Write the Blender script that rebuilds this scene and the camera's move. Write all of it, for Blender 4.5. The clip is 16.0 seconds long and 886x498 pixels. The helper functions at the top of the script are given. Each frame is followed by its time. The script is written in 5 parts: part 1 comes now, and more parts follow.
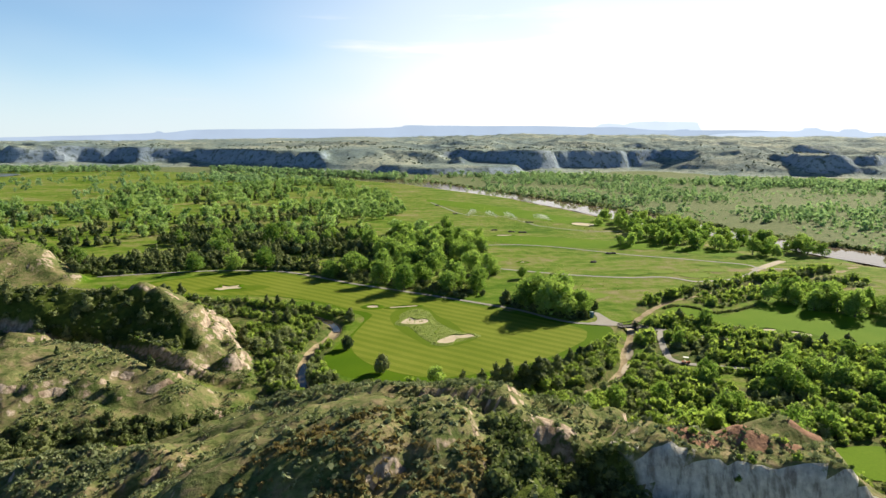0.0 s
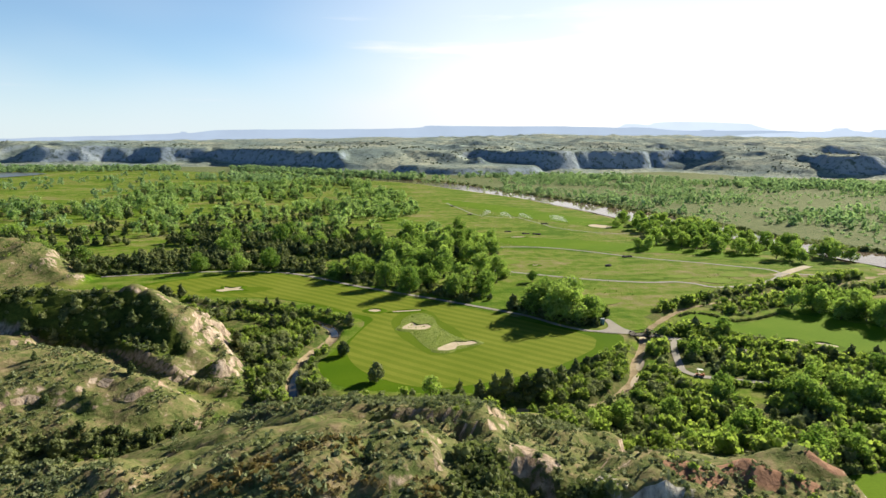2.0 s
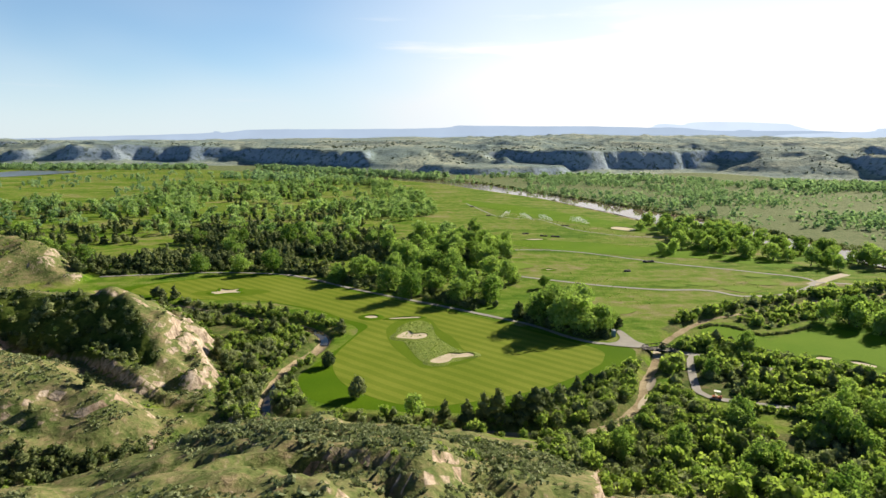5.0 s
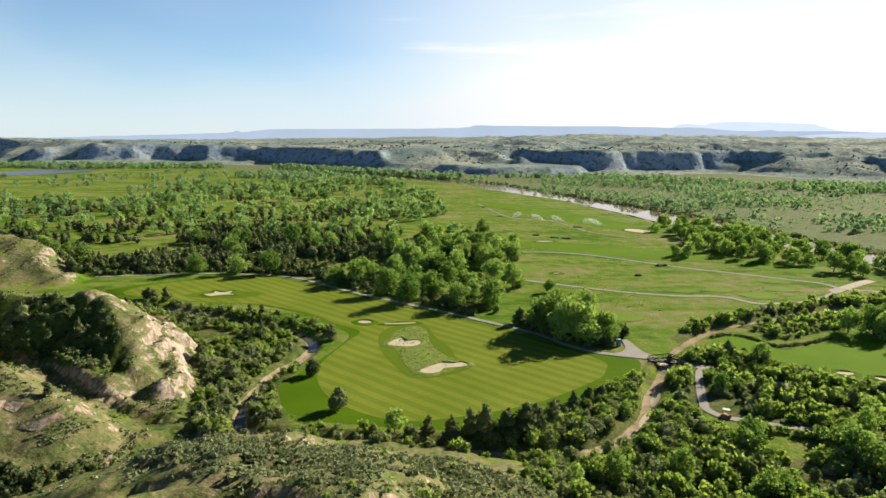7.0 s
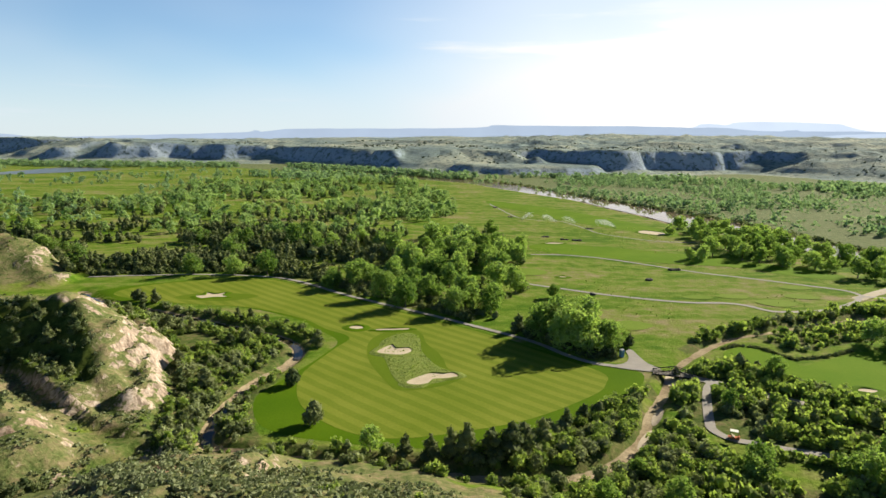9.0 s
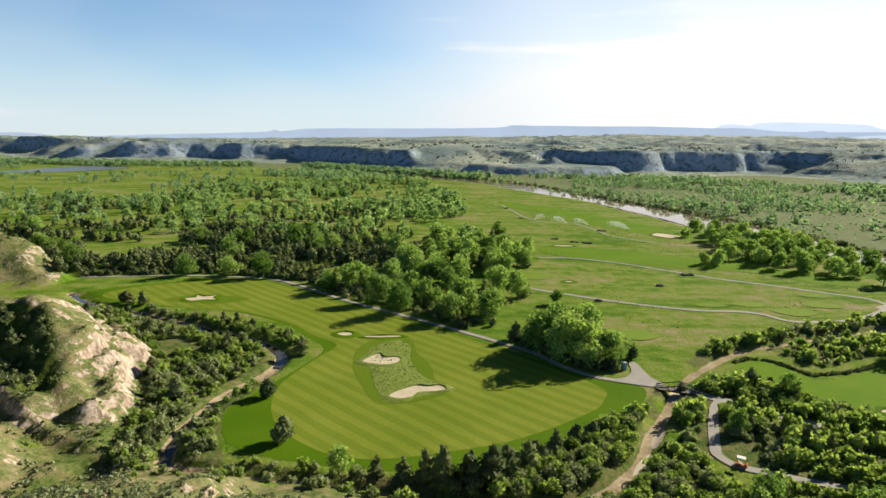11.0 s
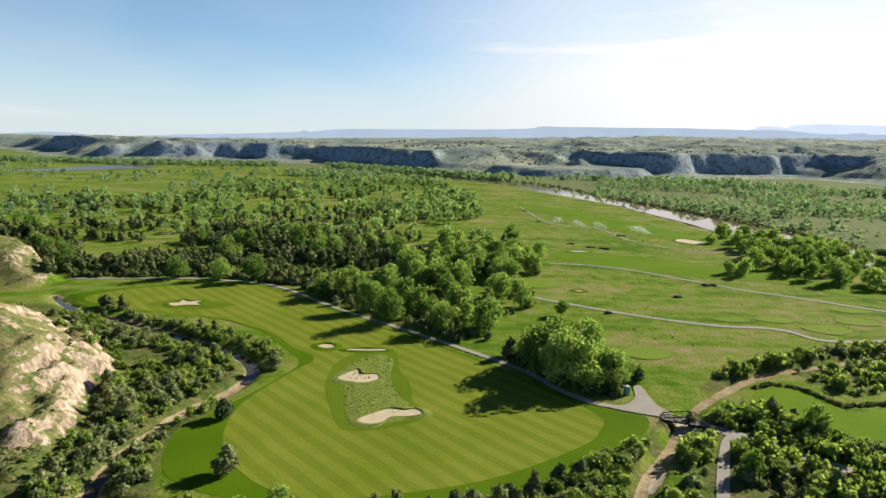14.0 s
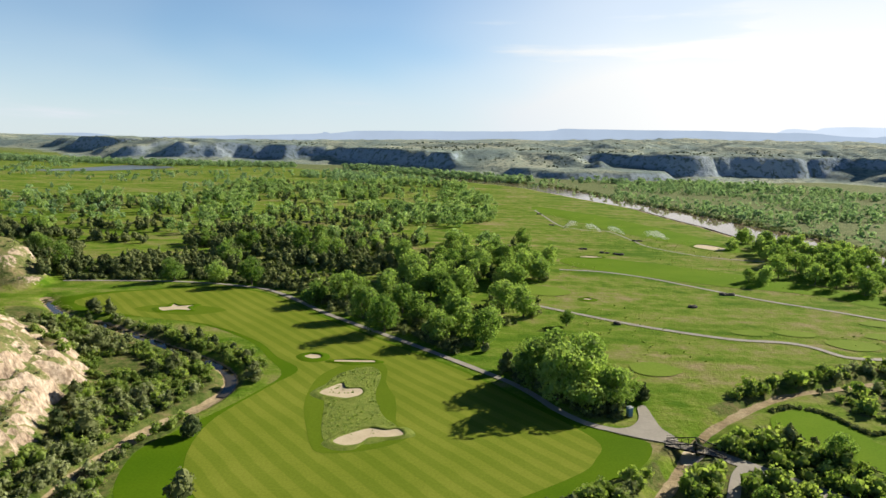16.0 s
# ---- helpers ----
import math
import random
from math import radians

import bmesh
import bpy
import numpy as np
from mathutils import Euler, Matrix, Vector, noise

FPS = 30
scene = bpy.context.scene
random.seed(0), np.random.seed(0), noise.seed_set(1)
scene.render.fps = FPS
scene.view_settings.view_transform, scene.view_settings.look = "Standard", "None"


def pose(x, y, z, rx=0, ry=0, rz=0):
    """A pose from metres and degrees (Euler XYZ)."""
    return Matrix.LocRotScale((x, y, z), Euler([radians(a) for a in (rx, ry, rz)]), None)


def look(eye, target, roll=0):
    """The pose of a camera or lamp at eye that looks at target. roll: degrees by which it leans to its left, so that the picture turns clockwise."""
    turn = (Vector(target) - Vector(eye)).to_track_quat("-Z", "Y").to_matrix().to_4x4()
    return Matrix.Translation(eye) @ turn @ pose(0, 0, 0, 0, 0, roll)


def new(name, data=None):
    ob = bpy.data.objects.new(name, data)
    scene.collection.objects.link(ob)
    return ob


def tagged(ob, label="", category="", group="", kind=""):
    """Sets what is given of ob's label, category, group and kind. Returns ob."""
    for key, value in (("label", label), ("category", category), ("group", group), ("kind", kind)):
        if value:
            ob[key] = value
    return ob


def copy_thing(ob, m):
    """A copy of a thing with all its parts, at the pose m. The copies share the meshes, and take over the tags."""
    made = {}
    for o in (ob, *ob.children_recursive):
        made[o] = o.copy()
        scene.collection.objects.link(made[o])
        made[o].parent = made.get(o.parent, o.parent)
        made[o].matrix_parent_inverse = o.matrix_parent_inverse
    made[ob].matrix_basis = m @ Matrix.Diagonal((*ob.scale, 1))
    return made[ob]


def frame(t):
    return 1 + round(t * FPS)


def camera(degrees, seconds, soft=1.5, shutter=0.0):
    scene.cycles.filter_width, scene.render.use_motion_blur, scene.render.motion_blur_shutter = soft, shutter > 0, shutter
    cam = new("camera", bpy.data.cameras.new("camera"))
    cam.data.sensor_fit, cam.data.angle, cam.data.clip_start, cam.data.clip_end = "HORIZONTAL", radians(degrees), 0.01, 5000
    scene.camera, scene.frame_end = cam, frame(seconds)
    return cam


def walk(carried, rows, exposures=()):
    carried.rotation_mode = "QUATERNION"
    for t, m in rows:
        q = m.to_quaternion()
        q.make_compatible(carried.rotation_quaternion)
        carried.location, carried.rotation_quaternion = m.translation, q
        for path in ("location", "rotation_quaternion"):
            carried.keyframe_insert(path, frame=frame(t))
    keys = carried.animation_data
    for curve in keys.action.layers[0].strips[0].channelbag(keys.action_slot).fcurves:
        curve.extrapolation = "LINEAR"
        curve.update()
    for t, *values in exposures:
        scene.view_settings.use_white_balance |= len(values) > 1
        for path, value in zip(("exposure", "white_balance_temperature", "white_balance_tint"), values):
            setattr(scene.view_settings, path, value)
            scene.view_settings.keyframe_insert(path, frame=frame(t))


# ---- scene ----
cam = camera(72.5, 16.0)
PATH = [
    (0, (-44.936, -7.048, 64.385), (-44.6194, -5.1052, 64.0336), 0.58),
    (1, (-41.274, -3.363, 64.046), (-40.9921, -1.4146, 63.6947), 0.61),
    (2, (-37.510, 0.514, 63.699), (-37.2620, 2.4673, 63.3484), 0.63),
    (3, (-33.664, 4.573, 63.347), (-33.4486, 6.5302, 62.9969), 0.66),
    (4, (-29.755, 8.803, 62.993), (-29.5715, 10.7635, 62.6423), 0.70),
    (5, (-25.802, 13.194, 62.638), (-25.6503, 15.1569, 62.2865), 0.74),
    (6, (-21.826, 17.735, 62.283), (-21.7047, 19.6998, 61.9316), 0.79),
    (7, (-17.845, 22.415, 61.932), (-17.7541, 24.3819, 61.5797), 0.84),
    (8, (-13.880, 27.225, 61.586), (-13.8184, 29.1926, 61.2329), 0.89),
    (9, (-9.948, 32.153, 61.247), (-9.9170, 34.1214, 60.8933), 0.95),
    (10, (-6.071, 37.189, 60.917), (-6.0696, 39.1578, 60.5628), 1.02),
    (11, (-2.267, 42.323, 60.598), (-2.2957, 44.2914, 60.2436), 1.09),
    (12, (1.444, 47.544, 60.292), (1.3849, 49.5116, 59.9378), 1.17),
    (13, (5.043, 52.841, 60.001), (4.9528, 54.8079, 59.6473), 1.25),
    (14, (8.510, 58.205, 59.727), (8.3882, 60.1697, 59.3744), 1.33),
    (15, (11.826, 63.624, 59.471), (11.6715, 65.5865, 59.1209), 1.42),
    (16, (14.972, 69.087, 59.237), (14.7833, 71.0478, 58.8891), 1.52),
]
walk(cam, [(t, look(eye, target, roll)) for t, eye, target, roll in PATH], exposures=[(0, 0.90), (4, 0.85), (9, 0.81), (16, 0.74)])

# ------------------------------------------------------------ light and sky
SUN_DIR = Vector((0.70, 0.54, 0.435)).normalized()
sun = new("sun", bpy.data.lights.new("sun", "SUN"))
sun.data.energy, sun.data.angle, sun.data.color = 5.0, radians(0.6), (1.0, 0.905, 0.70)
sun.rotation_mode = "QUATERNION"
sun.rotation_quaternion = SUN_DIR.to_track_quat("Z", "Y")

world = bpy.data.worlds.new("sky")
scene.world = world
world.use_nodes = True
wn, wl = world.node_tree.nodes, world.node_tree.links
wn.clear()
w_out = wn.new("ShaderNodeOutputWorld")
w_bg = wn.new("ShaderNodeBackground")
w_sky = wn.new("ShaderNodeTexSky")
w_sky.sky_type = "NISHITA"
w_sky.sun_disc = False
w_sky.sun_elevation = math.asin(SUN_DIR.z)
w_sky.sun_rotation = math.atan2(SUN_DIR.x, SUN_DIR.y)
w_sky.altitude, w_sky.air_density, w_sky.dust_density, w_sky.ozone_density = 1200, 1.0, 0.3, 3.0
# thin high cloud: a wide soft veil and faint wisps, in the dome's own directions
w_tc = wn.new("ShaderNodeTexCoord")


def dome_noise(scale, stretch, detail, lo, hi):
    mp = wn.new("ShaderNodeMapping")
    mp.inputs["Scale"].default_value = stretch
    mp.inputs["Location"].default_value = (0.35, 0.1, 0.0)
    n = wn.new("ShaderNodeTexNoise")
    n.inputs["Scale"].default_value, n.inputs["Detail"].default_value = scale, detail
    n.inputs["Roughness"].default_value = 0.5
    r = wn.new("ShaderNodeMapRange")
    r.interpolation_type = "SMOOTHSTEP"
    r.inputs["From Min"].default_value, r.inputs["From Max"].default_value = lo, hi
    wl.new(w_tc.outputs["Generated"], mp.inputs["Vector"])
    wl.new(mp.outputs["Vector"], n.inputs["Vector"])
    wl.new(n.outputs["Fac"], r.inputs["Value"])
    return r.outputs["Result"]


def dome_math(op, p, q):
    n = wn.new("ShaderNodeMath")
    n.operation, n.use_clamp = op, True
    for k, value in enumerate((p, q)):
        if isinstance(value, float):
            n.inputs[k].default_value = value
        else:
            wl.new(value, n.inputs[k])
    return n.outputs["Value"]


veil = dome_math("MULTIPLY", dome_noise(1.1, (1.0, 1.0, 2.6), 3.0, 0.44, 0.74), 0.35)
wisps = dome_math("MULTIPLY", dome_noise(2.6, (1.0, 1.0, 9.0), 6.0, 0.56, 0.72), 0.40)
w_sep = wn.new("ShaderNodeSeparateXYZ")
wl.new(w_tc.outputs["Generated"], w_sep.inputs["Vector"])
w_low = wn.new("ShaderNodeMapRange")
w_low.interpolation_type = "SMOOTHSTEP"
w_low.inputs["From Min"].default_value, w_low.inputs["From Max"].default_value = 0.17, 0.0
wl.new(w_sep.outputs["Z"], w_low.inputs["Value"])
w_high = wn.new("ShaderNodeMapRange")
w_high.interpolation_type = "SMOOTHSTEP"
w_high.inputs["From Min"].default_value, w_high.inputs["From Max"].default_value = 0.42, 0.12
wl.new(w_sep.outputs["Z"], w_high.inputs["Value"])
haze = dome_math("MULTIPLY", w_low.outputs["Result"], 0.80)
# the bright aureole of thin cloud round the sun
w_dot = wn.new("ShaderNodeVectorMath")
w_dot.operation = "DOT_PRODUCT"
w_dot.inputs[1].default_value = SUN_DIR
wl.new(w_tc.outputs["Generated"], w_dot.inputs[0])
w_aur = wn.new("ShaderNodeMapRange")
w_aur.interpolation_type = "SMOOTHSTEP"
w_aur.inputs["From Min"].default_value, w_aur.inputs["From Max"].default_value = 0.43, 1.0
wl.new(w_dot.outputs["Value"], w_aur.inputs["Value"])
w_fac = dome_math("ADD", dome_math("MULTIPLY", dome_math("ADD", dome_math("ADD", veil, wisps), w_aur.outputs["Result"]), w_high.outputs["Result"]), haze)
w_mix = wn.new("ShaderNodeMixRGB")
w_veil = wn.new("ShaderNodeMixRGB")
w_veil.inputs["Color1"].default_value, w_veil.inputs["Color2"].default_value = (9.0, 9.8, 10.5, 1), (12.2, 12.3, 12.2, 1)
wl.new(dome_math("MULTIPLY", w_aur.outputs["Result"], 1.8), w_veil.inputs["Fac"])
wl.new(w_veil.outputs["Color"], w_mix.inputs["Color2"])
wl.new(w_fac, w_mix.inputs["Fac"])
w_tint = wn.new("ShaderNodeMixRGB")
w_tint.blend_type = "MULTIPLY"
w_tint.inputs["Fac"].default_value = 1.0
w_grade = wn.new("ShaderNodeValToRGB")
w_grade.color_ramp.elements[0].position, w_grade.color_ramp.elements[0].color = 0.22, (1.0, 1.44, 1.60, 1)
w_grade.color_ramp.elements[1].position, w_grade.color_ramp.elements[1].color = 0.58, (0.24, 0.31, 0.41, 1)
wl.new(w_sep.outputs["Z"], w_grade.inputs["Fac"])
wl.new(w_grade.outputs["Color"], w_tint.inputs["Color2"])
wl.new(w_sky.outputs["Color"], w_tint.inputs["Color1"])
wl.new(w_tint.outputs["Color"], w_mix.inputs["Color1"])
wl.new(w_mix.outputs["Color"], w_bg.inputs["Color"])
w_bg.inputs["Strength"].default_value = 0.050
wl.new(w_bg.outputs["Background"], w_out.inputs["Surface"])

# ------------------------------------------------------------ materials
def nodes_of(name):
    m = bpy.data.materials.new(name)
    m.use_nodes = True
    nt = m.node_tree
    return m, nt, nt.nodes["Principled BSDF"]


def noise_node(nt, vec, scale, detail=4.0, rough=0.55):
    n = nt.nodes.new("ShaderNodeTexNoise")
    n.inputs["Scale"].default_value, n.inputs["Detail"].default_value = scale, detail
    n.inputs["Roughness"].default_value = rough
    nt.links.new(vec, n.inputs["Vector"])
    return n.outputs["Fac"]


def ramp_node(nt, fac, stops):
    r = nt.nodes.new("ShaderNodeValToRGB")
    el = r.color_ramp.elements
    while len(el) < len(stops):
        el.new(0.5)
    for e, (p, c) in zip(el, stops):
        e.position = p
        e.color = (*c, 1) if len(c) == 3 else c
    nt.links.new(fac, r.inputs["Fac"])
    return r.outputs["Color"]


def mix_node(nt, fac, a, b, mode="MIX"):
    n = nt.nodes.new("ShaderNodeMixRGB")
    n.blend_type = mode
    for value, key in ((fac, "Fac"), (a, "Color1"), (b, "Color2")):
        if isinstance(value, (int, float)):
            n.inputs[key].default_value = value
        elif isinstance(value, tuple):
            n.inputs[key].default_value = (*value, 1)
        else:
            nt.links.new(value, n.inputs[key])
    return n.outputs["Color"]


def math_node(nt, op, a, b=0.0, c=None):
    n = nt.nodes.new("ShaderNodeMath")
    n.operation = op
    for k, value in enumerate((a, b) if c is None else (a, b, c)):
        if isinstance(value, (int, float)):
            n.inputs[k].default_value = value
        else:
            nt.links.new(value, n.inputs[k])
    return n.outputs["Value"]


def step_node(nt, value, lo, hi):
    n = nt.nodes.new("ShaderNodeMapRange")
    n.interpolation_type = "SMOOTHSTEP"
    n.inputs["From Min"].default_value, n.inputs["From Max"].default_value = lo, hi
    nt.links.new(value, n.inputs["Value"])
    return n.outputs["Result"]


def bump_node(nt, bsdf, height, strength, distance):
    b = nt.nodes.new("ShaderNodeBump")
    b.inputs["Strength"].default_value, b.inputs["Distance"].default_value = strength, distance
    nt.links.new(height, b.inputs["Height"])
    nt.links.new(b.outputs["Normal"], bsdf.inputs["Normal"])


def place_of(nt):
    return nt.nodes.new("ShaderNodeTexCoord").outputs["Object"]


def attr_node(nt, name):
    a = nt.nodes.new("ShaderNodeAttribute")
    a.attribute_name = name
    return a.outputs["Fac"]


def plain(name, dark, light, scale, rough=0.9, bump=0.3, dist=0.05, metal=0.0):
    """A matt surface that varies between two colours at two scales."""
    m, nt, b = nodes_of(name)
    v = place_of(nt)
    n1, n2 = noise_node(nt, v, scale), noise_node(nt, v, scale * 9, 3)
    mixed = math_node(nt, "ADD", math_node(nt, "MULTIPLY", n1, 0.6), math_node(nt, "MULTIPLY", n2, 0.4))
    nt.links.new(ramp_node(nt, mixed, [(0.3, dark), (0.7, light)]), b.inputs["Base Color"])
    b.inputs["Roughness"].default_value, b.inputs["Metallic"].default_value = rough, metal
    b.inputs["Specular IOR Level"].default_value = 0.2
    bump_node(nt, b, n2, bump, dist)
    return m


def leaf_material(name, dark, light, glow, through_amount=0.45):
    """Leaves: a diffuse face and light that shines through, varied leaf by leaf and tree by tree."""
    m, nt, b = nodes_of(name)
    geo = nt.nodes.new("ShaderNodeNewGeometry")
    info = nt.nodes.new("ShaderNodeObjectInfo")
    v = place_of(nt)
    plant = math_node(nt, "FRACT", math_node(nt, "ADD", info.outputs["Random"], attr_node(nt, "plant")))
    fac = math_node(nt, "ADD", math_node(nt, "MULTIPLY", geo.outputs["Random Per Island"], 0.38), math_node(nt, "MULTIPLY", plant, 0.62))
    col = ramp_node(nt, fac, [(0.05, dark), (0.95, light)])
    nt.links.new(col, b.inputs["Base Color"])
    b.inputs["Roughness"].default_value = 0.75
    b.inputs["Specular IOR Level"].default_value = 0.03
    tr = nt.nodes.new("ShaderNodeBsdfTranslucent")
    nt.links.new(mix_node(nt, 1.0, col, glow, "MULTIPLY"), tr.inputs["Color"])
    mx = nt.nodes.new("ShaderNodeMixShader")
    mx.inputs["Fac"].default_value = through_amount
    nt.links.new(b.outputs["BSDF"], mx.inputs[1])
    nt.links.new(tr.outputs["BSDF"], mx.inputs[2])
    nt.links.new(mx.outputs["Shader"], nt.nodes["Material Output"].inputs["Surface"])
    return m


def ground_material():
    m, nt, b = nodes_of("grassland_soil")
    v = place_of(nt)
    big, mid = noise_node(nt, v, 0.018, 5), noise_node(nt, v, 0.16, 5)
    fine, tuft = noise_node(nt, v, 1.3, 4), noise_node(nt, v, 0.55, 6, 0.7)
    streak = nt.nodes.new("ShaderNodeMapping")
    streak.inputs["Scale"].default_value, streak.inputs["Rotation"].default_value = (0.35, 1.6, 1.0), (0, 0, -0.35)
    nt.links.new(v, streak.inputs["Vector"])
    drift = noise_node(nt, streak.outputs["Vector"], 0.05, 5, 0.65)
    mix2 = math_node(nt, "ADD", math_node(nt, "MULTIPLY", big, 0.3), math_node(nt, "ADD", math_node(nt, "MULTIPLY", mid, 0.3), math_node(nt, "MULTIPLY", drift, 0.4)))
    meadow = ramp_node(nt, mix2, [(0.425, (0.078, 0.160, 0.012)), (0.475, (0.130, 0.210, 0.022)), (0.515, (0.180, 0.236, 0.042)), (0.555, (0.225, 0.236, 0.078)), (0.60, (0.29, 0.245, 0.135))])
    mix3 = math_node(nt, "ADD", math_node(nt, "MULTIPLY", tuft, 0.6), math_node(nt, "MULTIPLY", mid, 0.4))
    upland = ramp_node(nt, mix3, [(0.36, (0.056, 0.088, 0.024)), (0.44, (0.118, 0.146, 0.050)), (0.51, (0.178, 0.184, 0.078)), (0.58, (0.235, 0.196, 0.108)), (0.70, (0.34, 0.27, 0.18))])
    scrub = ramp_node(nt, mix3, [(0.36, (0.085, 0.130, 0.052)), (0.50, (0.165, 0.200, 0.092)), (0.7, (0.25, 0.25, 0.15))])
    brush = ramp_node(nt, mix3, [(0.36, (0.045, 0.080, 0.016)), (0.46, (0.095, 0.135, 0.034)), (0.55, (0.155, 0.160, 0.060)), (0.66, (0.23, 0.185, 0.105))])
    mud = ramp_node(nt, mid, [(0.3, (0.28, 0.215, 0.135)), (0.7, (0.46, 0.38, 0.265))])
    clay = ramp_node(nt, mix3, [(0.34, (0.18, 0.125, 0.09)), (0.44, (0.33, 0.245, 0.185)), (0.54, (0.47, 0.375, 0.30)), (0.66, (0.60, 0.51, 0.43))])
    # water-worn streaks down the clay faces
    fall = nt.nodes.new("ShaderNodeMapping")
    fall.inputs["Scale"].default_value = (1.0, 1.0, 0.12)
    nt.links.new(v, fall.inputs["Vector"])
    rill = noise_node(nt, fall.outputs["Vector"], 0.9, 5, 0.65)
    clay = mix_node(nt, attr_node(nt, "pale"), clay, (0.58, 0.55, 0.50))
    clay = mix_node(nt, 0.8, clay, mix_node(nt, 1.0, clay, ramp_node(nt, rill, [(0.36, (0.35, 0.32, 0.30)), (0.52, (1.0, 1.0, 1.0)), (0.7, (1.2, 1.2, 1.2))]), "MULTIPLY"))
    red = ramp_node(nt, mid, [(0.35, (0.22, 0.125, 0.085)), (0.65, (0.36, 0.215, 0.15))])
    col = mix_node(nt, attr_node(nt, "scrub"), meadow, scrub)
    jitter = math_node(nt, "MULTIPLY", math_node(nt, "SUBTRACT", mid, 0.5), 0.9)
    col = mix_node(nt, step_node(nt, math_node(nt, "ADD", attr_node(nt, "brush"), jitter), 0.30, 0.70), col, brush)
    up = step_node(nt, math_node(nt, "ADD", attr_node(nt, "upland"), jitter), 0.30, 0.70)
    col = mix_node(nt, up, col, upland)
    # dark green of dense brush, with the slopes' shade put into the colour
    shade_green = step_node(nt, math_node(nt, "ADD", attr_node(nt, "shade_green"), jitter), 0.35, 0.65)
    col = mix_node(nt, shade_green, col, ramp_node(nt, mix3, [(0.38, (0.035, 0.060, 0.012)), (0.62, (0.11, 0.14, 0.03))]))
    red_w = step_node(nt, math_node(nt, "ADD", attr_node(nt, "scoria"), math_node(nt, "MULTIPLY", jitter, 1.6)), 0.45, 0.62)
    col = mix_node(nt, red_w, col, red)
    # bare clay where the slope is too steep for grass
    geo = nt.nodes.new("ShaderNodeNewGeometry")
    sep = nt.nodes.new("ShaderNodeSeparateXYZ")
    nt.links.new(geo.outputs["True Normal"], sep.inputs["Vector"])
    steep = math_node(nt, "SUBTRACT", 1.0, sep.outputs["Z"])
    bare = step_node(nt, math_node(nt, "ADD", steep, math_node(nt, "MULTIPLY", math_node(nt, "SUBTRACT", tuft, 0.5), 0.5)), 0.34, 0.44)
    bare = math_node(nt, "MAXIMUM", bare, step_node(nt, math_node(nt, "ADD", attr_node(nt, "clay"), math_node(nt, "MULTIPLY", math_node(nt, "SUBTRACT", tuft, 0.5), 2.2)), 0.50, 0.60))
    bare = math_node(nt, "MULTIPLY", bare, math_node(nt, "SUBTRACT", 1.0, shade_green))
    col = mix_node(nt, bare, col, clay)
    col = mix_node(nt, step_node(nt, math_node(nt, "ADD", attr_node(nt, "creek"), math_node(nt, "MULTIPLY", jitter, 0.8)), 0.42, 0.58), col, mud)
    col = mix_node(nt, 0.55, col, mix_node(nt, 1.0, col, ramp_node(nt, fine, [(0.3, (0.55, 0.55, 0.55)), (0.7, (1.3, 1.3, 1.3))]), "MULTIPLY"))
    nt.links.new(col, b.inputs["Base Color"])
    b.inputs["Roughness"].default_value = 0.95
    b.inputs["Specular IOR Level"].default_value = 0.03
    bump_node(nt, b, math_node(nt, "ADD", tuft, math_node(nt, "MULTIPLY", fine, 0.4)), 0.8, 0.5)
    return m


def turf_material(name, dark, light, stripes=False):
    m, nt, b = nodes_of(name)
    v = place_of(nt)
    big, fine = noise_node(nt, v, 0.05, 5), noise_node(nt, v, 2.2, 3)
    col = ramp_node(nt, big, [(0.3, dark), (0.7, light)])
    if stripes:
        dot = nt.nodes.new("ShaderNodeVectorMath")
        dot.operation = "DOT_PRODUCT"
        nt.links.new(v, dot.inputs[0])
        dot.inputs[1].default_value = (0.68, 0.735, 0)
        along = math_node(nt, "ADD", dot.outputs["Value"], math_node(nt, "MULTIPLY", big, 2.0))
        wave = math_node(nt, "SINE", math_node(nt, "MULTIPLY", along, 2 * math.pi / 4.4))
        mow = step_node(nt, wave, -0.35, 0.35)
        col = mix_node(nt, mow, col, mix_node(nt, 1.0, col, (1.26, 1.15, 1.4), "MULTIPLY"))
    col = mix_node(nt, 0.4, col, mix_node(nt, 1.0, col, ramp_node(nt, fine, [(0.3, (0.7, 0.7, 0.7)), (0.7, (1.2, 1.2, 1.2))]), "MULTIPLY"))
    nt.links.new(col, b.inputs["Base Color"])
    b.inputs["Roughness"].default_value = 0.9
    b.inputs["Specular IOR Level"].default_value = 0.03
    bump_node(nt, b, fine, 0.3, 0.05)
    return m


def water_material(name, tint, rough, scale):
    m, nt, b = nodes_of(name)
    v = place_of(nt)
    b.inputs["Base Color"].default_value = (*tint, 1)
    b.inputs["Roughness"].default_value = rough
    b.inputs["IOR"].default_value = 1.33
    bump_node(nt, b, noise_node(nt, v, scale, 3), 0.05, 0.1)
    return m


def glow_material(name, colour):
    """A far land mass that emits its haze colour, beyond where the light tells."""
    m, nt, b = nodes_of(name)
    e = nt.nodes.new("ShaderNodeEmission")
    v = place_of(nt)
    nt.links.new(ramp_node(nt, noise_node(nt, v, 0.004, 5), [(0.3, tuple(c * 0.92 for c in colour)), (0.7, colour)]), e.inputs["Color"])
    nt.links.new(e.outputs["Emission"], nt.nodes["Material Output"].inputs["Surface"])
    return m


